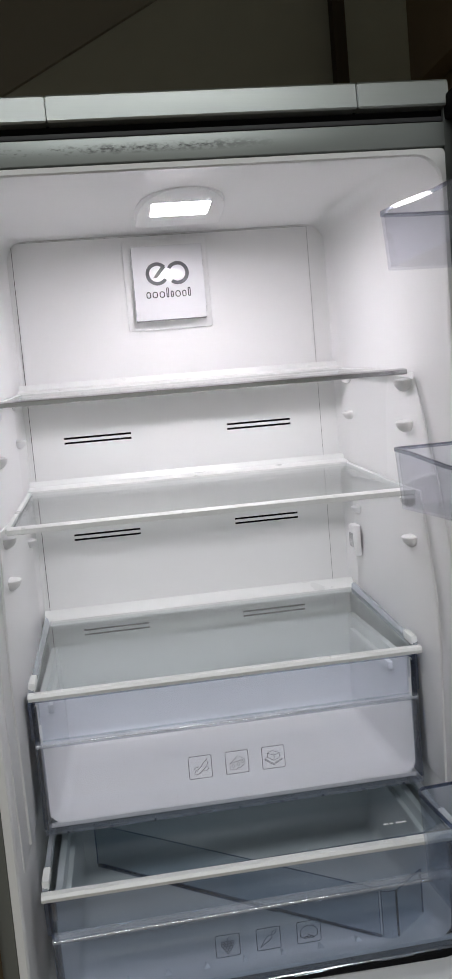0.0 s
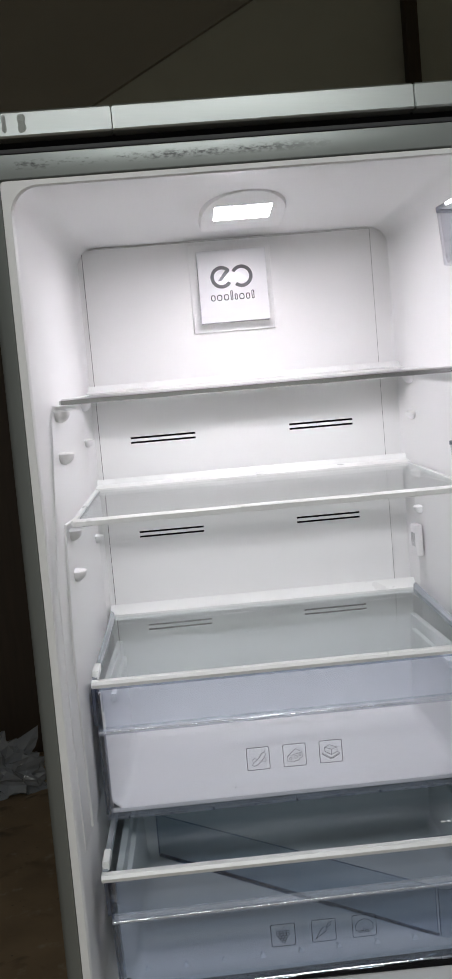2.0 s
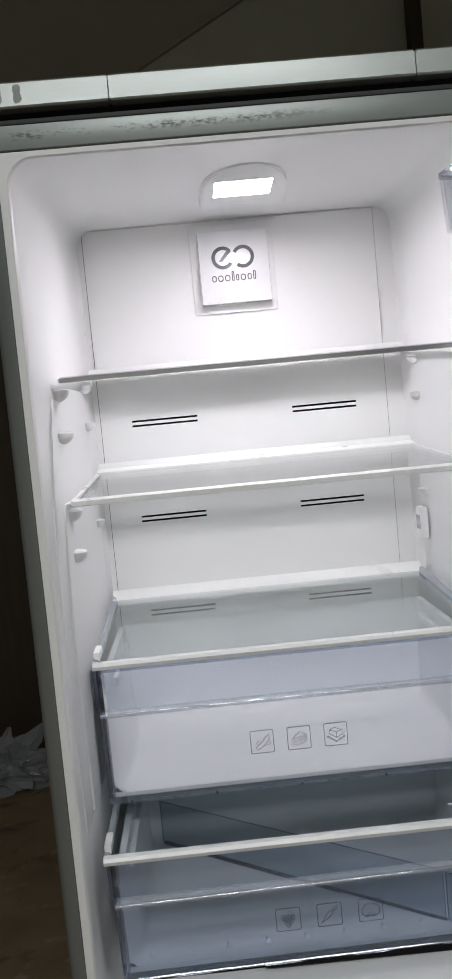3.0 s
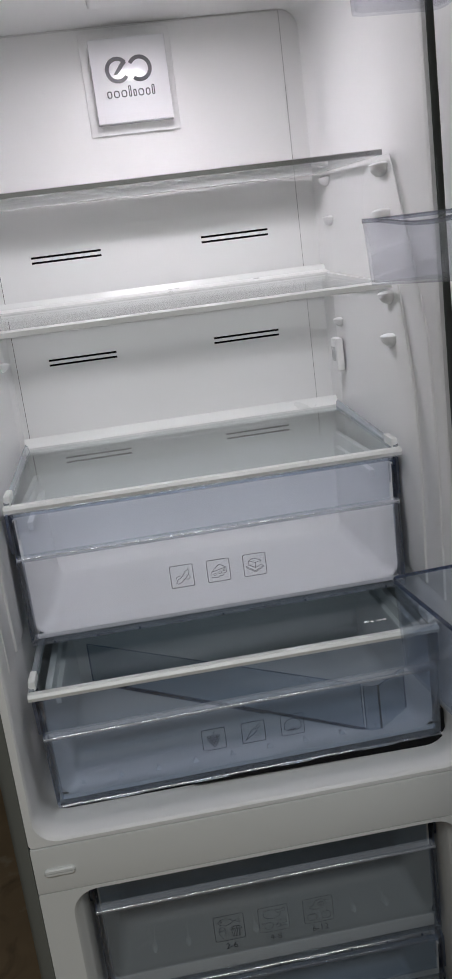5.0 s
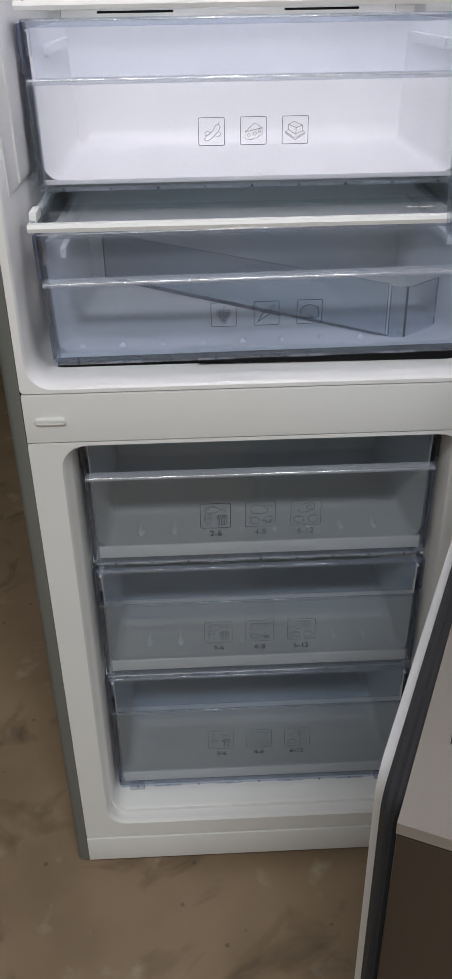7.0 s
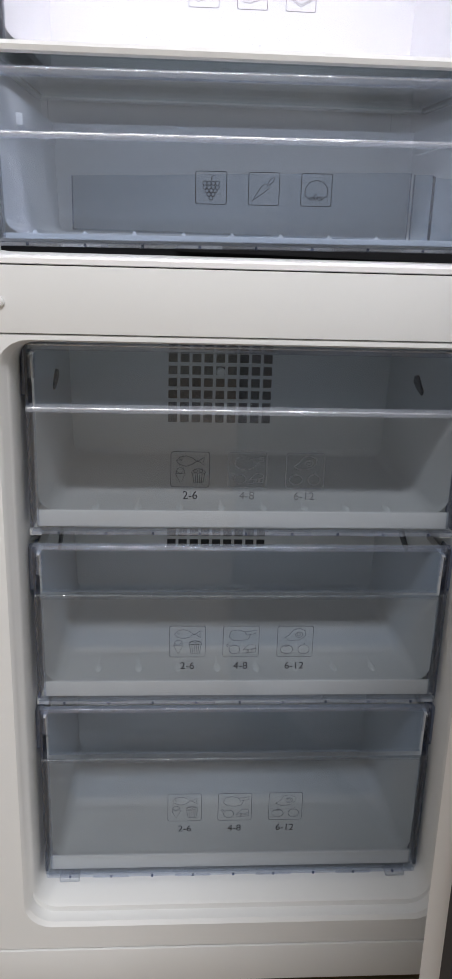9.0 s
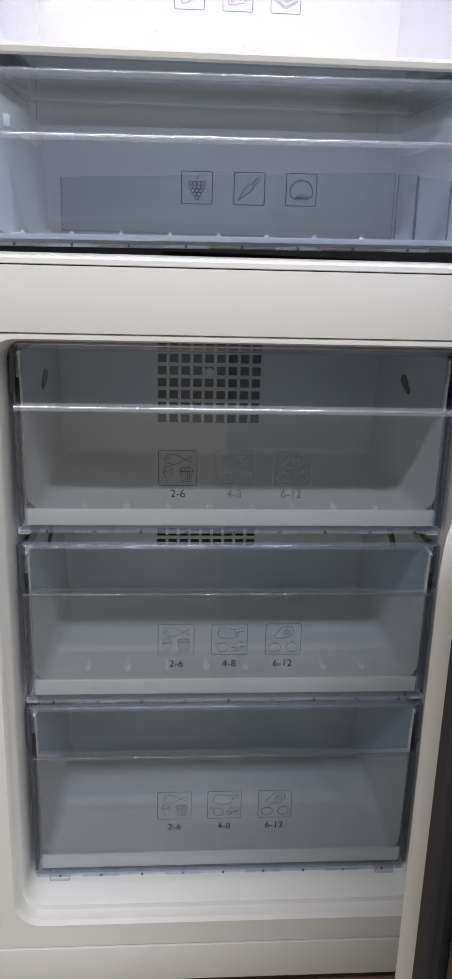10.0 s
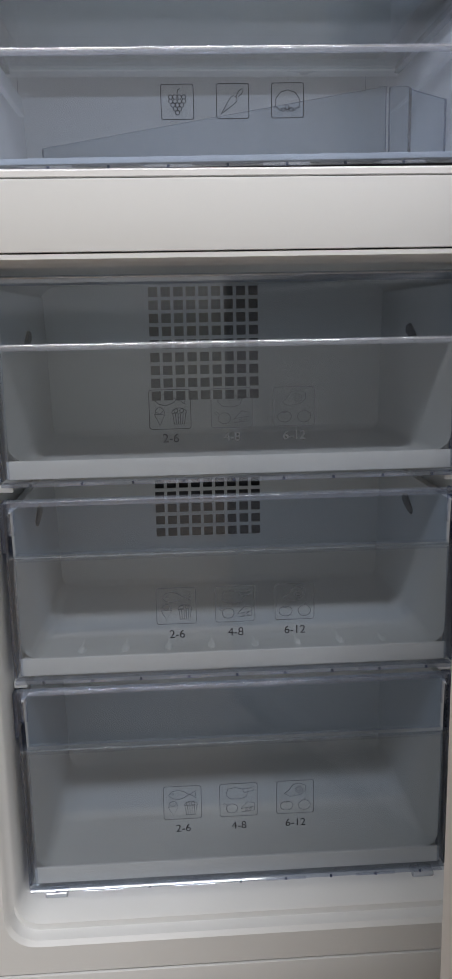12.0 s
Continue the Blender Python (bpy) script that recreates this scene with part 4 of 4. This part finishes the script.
for x in (-0.205, 0.200):
    bm = bmesh.new()
    box(bm, x, x + 0.024, 0.0505, 0.066, 0.1300, 0.1362, 0.0012, 1)
    part("drawer_foot", bm, FROST, fd, "small clear foot under the drawer front")
for x, z in ((-0.078, 1.090), (0.012, 1.079)):
    bm = bmesh.new()
    box(bm, x - 0.0007, x + 0.0007, 0.1440, 0.1448, z - 0.0007, z + 0.0007, 0.0003, 1)
    part("speck", bm, INK, chiller)
# movable divider standing slantwise across the salad drawer
def upright_sheet(name, path, z0, z1, t, parent, label=""):
    """A clear upright sheet of thickness t that follows a plan of (x, y) points."""
    bm = bmesh.new()
    sides = []
    for k in range(len(path)):
        a, c = Vector(path[max(k - 1, 0)]), Vector(path[min(k + 1, len(path) - 1)])
        d = (c - a).normalized()
        sides.append(Vector((-d.y, d.x)) * t / 2)
    rows = [[bm.verts.new((p[0] + q * n.x, p[1] + q * n.y, z)) for q, z in ((1, z0), (1, z1), (-1, z1), (-1, z0))] for p, n in zip(path, sides)]
    for r0, r1 in zip(rows, rows[1:]):
        for i in range(4):
            f = bm.faces.new((r0[i], r0[(i + 1) % 4], r1[(i + 1) % 4], r1[i]))
            f.material_index = 0 if i in (0, 2) else 1
    for r in (rows[0], rows[-1]):
        bm.faces.new(r).material_index = 1
    return part(name, bm, [DIVIDER, CLEAREDGE], parent, label, smooth=False)


dv = thing("drawer_divider", "long bluish clear divider standing slantwise in the salad drawer", "divider")
upright_sheet("long_panel", [(-0.205, 0.372), (0.163, 0.084)], 0.8935, 0.960, 0.0025, dv, "long bluish clear panel, tint deepened for drawer shade")
upright_sheet("front_fold", [(0.166, 0.082), (0.168, 0.0785), (0.172, 0.077), (0.180, 0.0765), (0.1845, 0.0785)], 0.8935, 0.958, 0.002, dv)
upright_sheet("wing", [(0.1855, 0.0795), (0.232, 0.118)], 0.8935, 0.956, 0.0025, dv)
block("fold_edge", 0.1838, 0.1862, 0.0775, 0.0800, 0.8935, 0.957, CLEAREDGE, dv, 0)
upright_sheet("foot_rail", [(-0.203, 0.3685), (0.164, 0.0835)], 0.8925, 0.8955, 0.006, dv)


# ---- doors ----
def door_frame(corner, angle, u0):
    """Pose of an open door: local x runs from the hinge edge outwards, local y out of the room-side face."""
    a = radians(angle)
    d = Vector((-math.cos(a), -math.sin(a), 0))
    n = Vector((math.sin(a), -math.cos(a), 0))
    o = Vector((*corner, 0)) - d * u0
    m = Matrix.Identity(4)
    for i in range(3):
        m[i][0], m[i][1], m[i][2], m[i][3] = d[i], n[i], (0, 0, 1)[i], o[i]
    return m


def door_part(name, bm, material, parent, m, label=""):
    bmesh.ops.transform(bm, matrix=m, verts=bm.verts)
    return part(name, bm, material, parent, label)


def seal(parent, m, u0, u1, z0, z1, n0):
    bm = bmesh.new()
    rows = []
    for off, n in ((0.0, n0 + 0.014), (-0.004, n0 + 0.010), (-0.001, n0 + 0.007), (-0.004, n0 + 0.004), (0.0, n0), (0.016, n0), (0.018, n0 + 0.014)):
        rows.append([(u, n, z) for u, z in rrect(u0 + off, u1 - off, z0 + off, z1 - off, 0.012, 4)])
    loft(bm, rows, False)
    return door_part("door_seal", bm, SEAL, parent, m, "grey ribbed rubber door seal")


# freezer door, about two thirds open
FM = door_frame((0.247, -0.060), 65.4, 0.060)
fz_door = new("freezer_door")
fz_door.parent = fridge
fz_door["label"] = "open freezer door with white liner and steel skin"
bm = bmesh.new()
loft(bm, [[(u, n, z) for u, z in rrect(a, b, c, e, r, 6)] for n, a, b, c, e, r in (
    (0.020, 0.046, 0.556, 0.090, 0.797, 0.020), (0.004, 0.056, 0.546, 0.100, 0.787, 0.022), (0.000, 0.060, 0.542, 0.104, 0.783, 0.022),
    (0.002, 0.075, 0.527, 0.119, 0.768, 0.020), (0.018, 0.085, 0.517, 0.129, 0.758, 0.020))])
door_part("door_liner", bm, WHITE, fz_door, FM, "white moulded door liner")
seal(fz_door, FM, 0.024, 0.576, 0.070, 0.805, 0.010)
bm = bmesh.new()
box(bm, 0.006, 0.594, 0.024, 0.078, 0.045, 0.796, 0.004)
door_part("door_panel", bm, DARKSTEEL, fz_door, FM, "dark brushed steel door skin")
bm = bmesh.new()
holed_plate(bm, 0.006, 0.594, 0.024, 0.078, -0.0, 0.010, [(0.250, 0.515, 0.044, 0.066)])
bmesh.ops.transform(bm, matrix=Matrix(((1, 0, 0, 0), (0, 0, 1, 0), (0, 1, 0, 0.7975), (0, 0, 0, 1))), verts=bm.verts)
door_part("door_cap", bm, CAP, fz_door, FM, "grey plastic door top with a grip slot")
bm = bmesh.new()
box(bm, 0.248, 0.517, 0.042, 0.068, 0.7965, 0.7972)
door_part("grip_recess", bm, DARKSTEEL, fz_door, FM)

# fridge door, just past square
DM = door_frame((0.266, -0.046), 94.0, 0.040)
fr_door = new("fridge_door")
fr_door.parent = fridge
fr_door["label"] = "open fridge door with white liner"
bm = bmesh.new()
loft(bm, [[(u, n, z) for u, z in rrect(a, b, c, e, r, 6)] for n, a, b, c, e, r in (
    (0.024, 0.030, 0.565, 0.850, 1.880, 0.02), (0.004, 0.038, 0.557, 0.858, 1.872, 0.022), (0.000, 0.042, 0.553, 0.862, 1.868, 0.022), (0.000, 0.060, 0.535, 0.880, 1.850, 0.022))])
door_part("door_liner", bm, WHITE, fr_door, DM, "white moulded door liner")
seal(fr_door, DM, 0.022, 0.573, 0.842, 1.888, 0.014)
bm = bmesh.new()
box(bm, 0.012, 0.590, 0.029, 0.090, 0.815, 1.925, 0.004)
door_part("door_panel", bm, DARKSTEEL, fr_door, DM, "dark brushed steel door skin")


def door_bin(u0, u1, z0, z1, depth, label, plastic, sag=0.0):
    b = thing("door_bin", label, "door bin", group="door bins")
    bm = bmesh.new()
    t = 0.0024

    def outline(i, taper, r):
        pts = rrect(u0 + i + taper, u1 - i - taper, -depth + i + taper, -0.001 - i, r, 4)
        a, c = pts[-1], pts[0]
        return pts + [(a[0] + (c[0] - a[0]) * k / 12, a[1]) for k in range(1, 12)]

    def ring(i, z, taper, sag=0.0):
        out = []
        for u, n in outline(i, taper, 0.012):
            w = min(1.0, max(0.0, min(u - u0, u1 - u) - 0.004) / 0.16) * max(0.0, min(1.0, (-n - 0.5 * depth) / (0.4 * depth)))
            out.append((u, n, z - sag * w * w * (3 - 2 * w)))
        return out

    rows = loft(bm, [ring(t, z0 + t, 0.003), ring(t, z1, 0, sag), ring(0, z1, 0, sag), ring(0, z0, 0.003)], False)
    bm.faces.new(rows[0])
    bm.faces.new(rows[3][::-1])
    bm.normal_update()
    for f in bm.faces:
        if len(f.verts) == 4 and f.normal.z > 0.8 and f.calc_center_median().z > z0 + 0.01:
            f.material_index = 1
    bmesh.ops.transform(bm, matrix=DM, verts=bm.verts)
    part("tray", bm, [plastic, BINRIM], b)
    bm = bmesh.new()
    loft(bm, [ring(0.0012, z1 + 0.0002, 0, sag), ring(0.0012, z1 + 0.0020, 0, sag), ring(-0.0006, z1 + 0.0020, 0, sag), ring(-0.0006, z1 - 0.002, 0, sag)], False)
    bmesh.ops.transform(bm, matrix=DM, verts=bm.verts)
    part("rim", bm, CLEAREDGE if plastic is LOWBIN else BINRIM, b, "darker rim")
    return b


door_bin(0.055, 0.545, 1.711, 1.767, 0.095, "shallow clear plastic bin high on the fridge door", BIN, 0.010)
door_bin(0.062, 0.545, 1.469, 1.530, 0.100, "shallow clear plastic bin halfway up the fridge door", BIN, 0.014)
door_bin(0.055, 0.545, 1.060, 1.159, 0.096, "deep bluish clear plastic bottle bin on the fridge door", LOWBIN)

# ---- things behind the fridge ----
slab("post", 1.14, 1.20, 3.30, 3.38, 0.0, 4.58, WOOD, "dark wooden post against the wall", "post")


CARTON = mat("brown_cardboard", (0.20, 0.145, 0.085), 0.75, vary=0.12, scale=6, bump=0.2, bump_scale=80)
TAPE = mat("brown_tape", (0.16, 0.10, 0.05), 0.3, vary=0.1, scale=10)


def carton(x, y, z, sx, sy, sz, turn):
    c = thing("cardboard_box", "large brown cardboard box in a tall stack", "box", group="stacked boxes")
    m = pose(x, y, z, 0, 0, turn)
    c.matrix_basis = m
    block("carton_body", -sx / 2, sx / 2, -sy / 2, sy / 2, 0, sz - 0.004, CARTON, c, 0.006)
    block("flap", -sx / 2 + 0.002, sx / 2 - 0.002, -sy / 2 + 0.002, -0.002, sz - 0.004, sz - 0.001, CARTON, c, 0.001)
    block("flap", -sx / 2 + 0.002, sx / 2 - 0.002, 0.002, sy / 2 - 0.002, sz - 0.004, sz - 0.001, CARTON, c, 0.001)
    block("tape", -sx / 2, sx / 2, -0.025, 0.025, sz - 0.001, sz, TAPE, c, 0)
    return c


z = 0.0
for k, (sx, dx, sz, turn) in enumerate(((0.60, 0.01, 0.80, 1), (0.60, 0.0, 0.80, -1), (0.60, 0.005, 0.84, 1), (0.70, 0.0, 0.60, 2))):
    carton(1.17 + dx, 1.325, z, sx, 0.35, sz, turn)
    z += sz

bm = bmesh.new()
# crumpled packing film on the floor
rng = random.Random(4)
bmesh.ops.create_icosphere(bm, subdivisions=4, radius=0.22)
for v in bm.verts:
    q = v.co.normalized()
    k = 0.75 + 0.55 * noise.noise(q * 3.1) + 0.35 * noise.noise(q * 9.0) + 0.18 * noise.noise(q * 23.0)
    v.co = Vector((q.x * 0.24 * k, q.y * 0.19 * k, max(-0.09, q.z * 0.17 * k) + 0.092))
film = part("packing_film", bm, FILM, None, smooth=False, at=pose(-1.10, 2.86, 0))
tagged(film, "crumpled heap of clear plastic packing film on the floor", "packing film")

# clear panes let the light through
for ob in scene.objects:
    if ob.type == "MESH" and ob.data.materials and ob.data.materials[0] in (GLASS, COVERGLASS, SHADEGLASS, BIN, LOWBIN, GLINT, SOFTLEDGE, BINRIM, LIP, LEDGE, CLEAREDGE):
        ob.visible_shadow = False
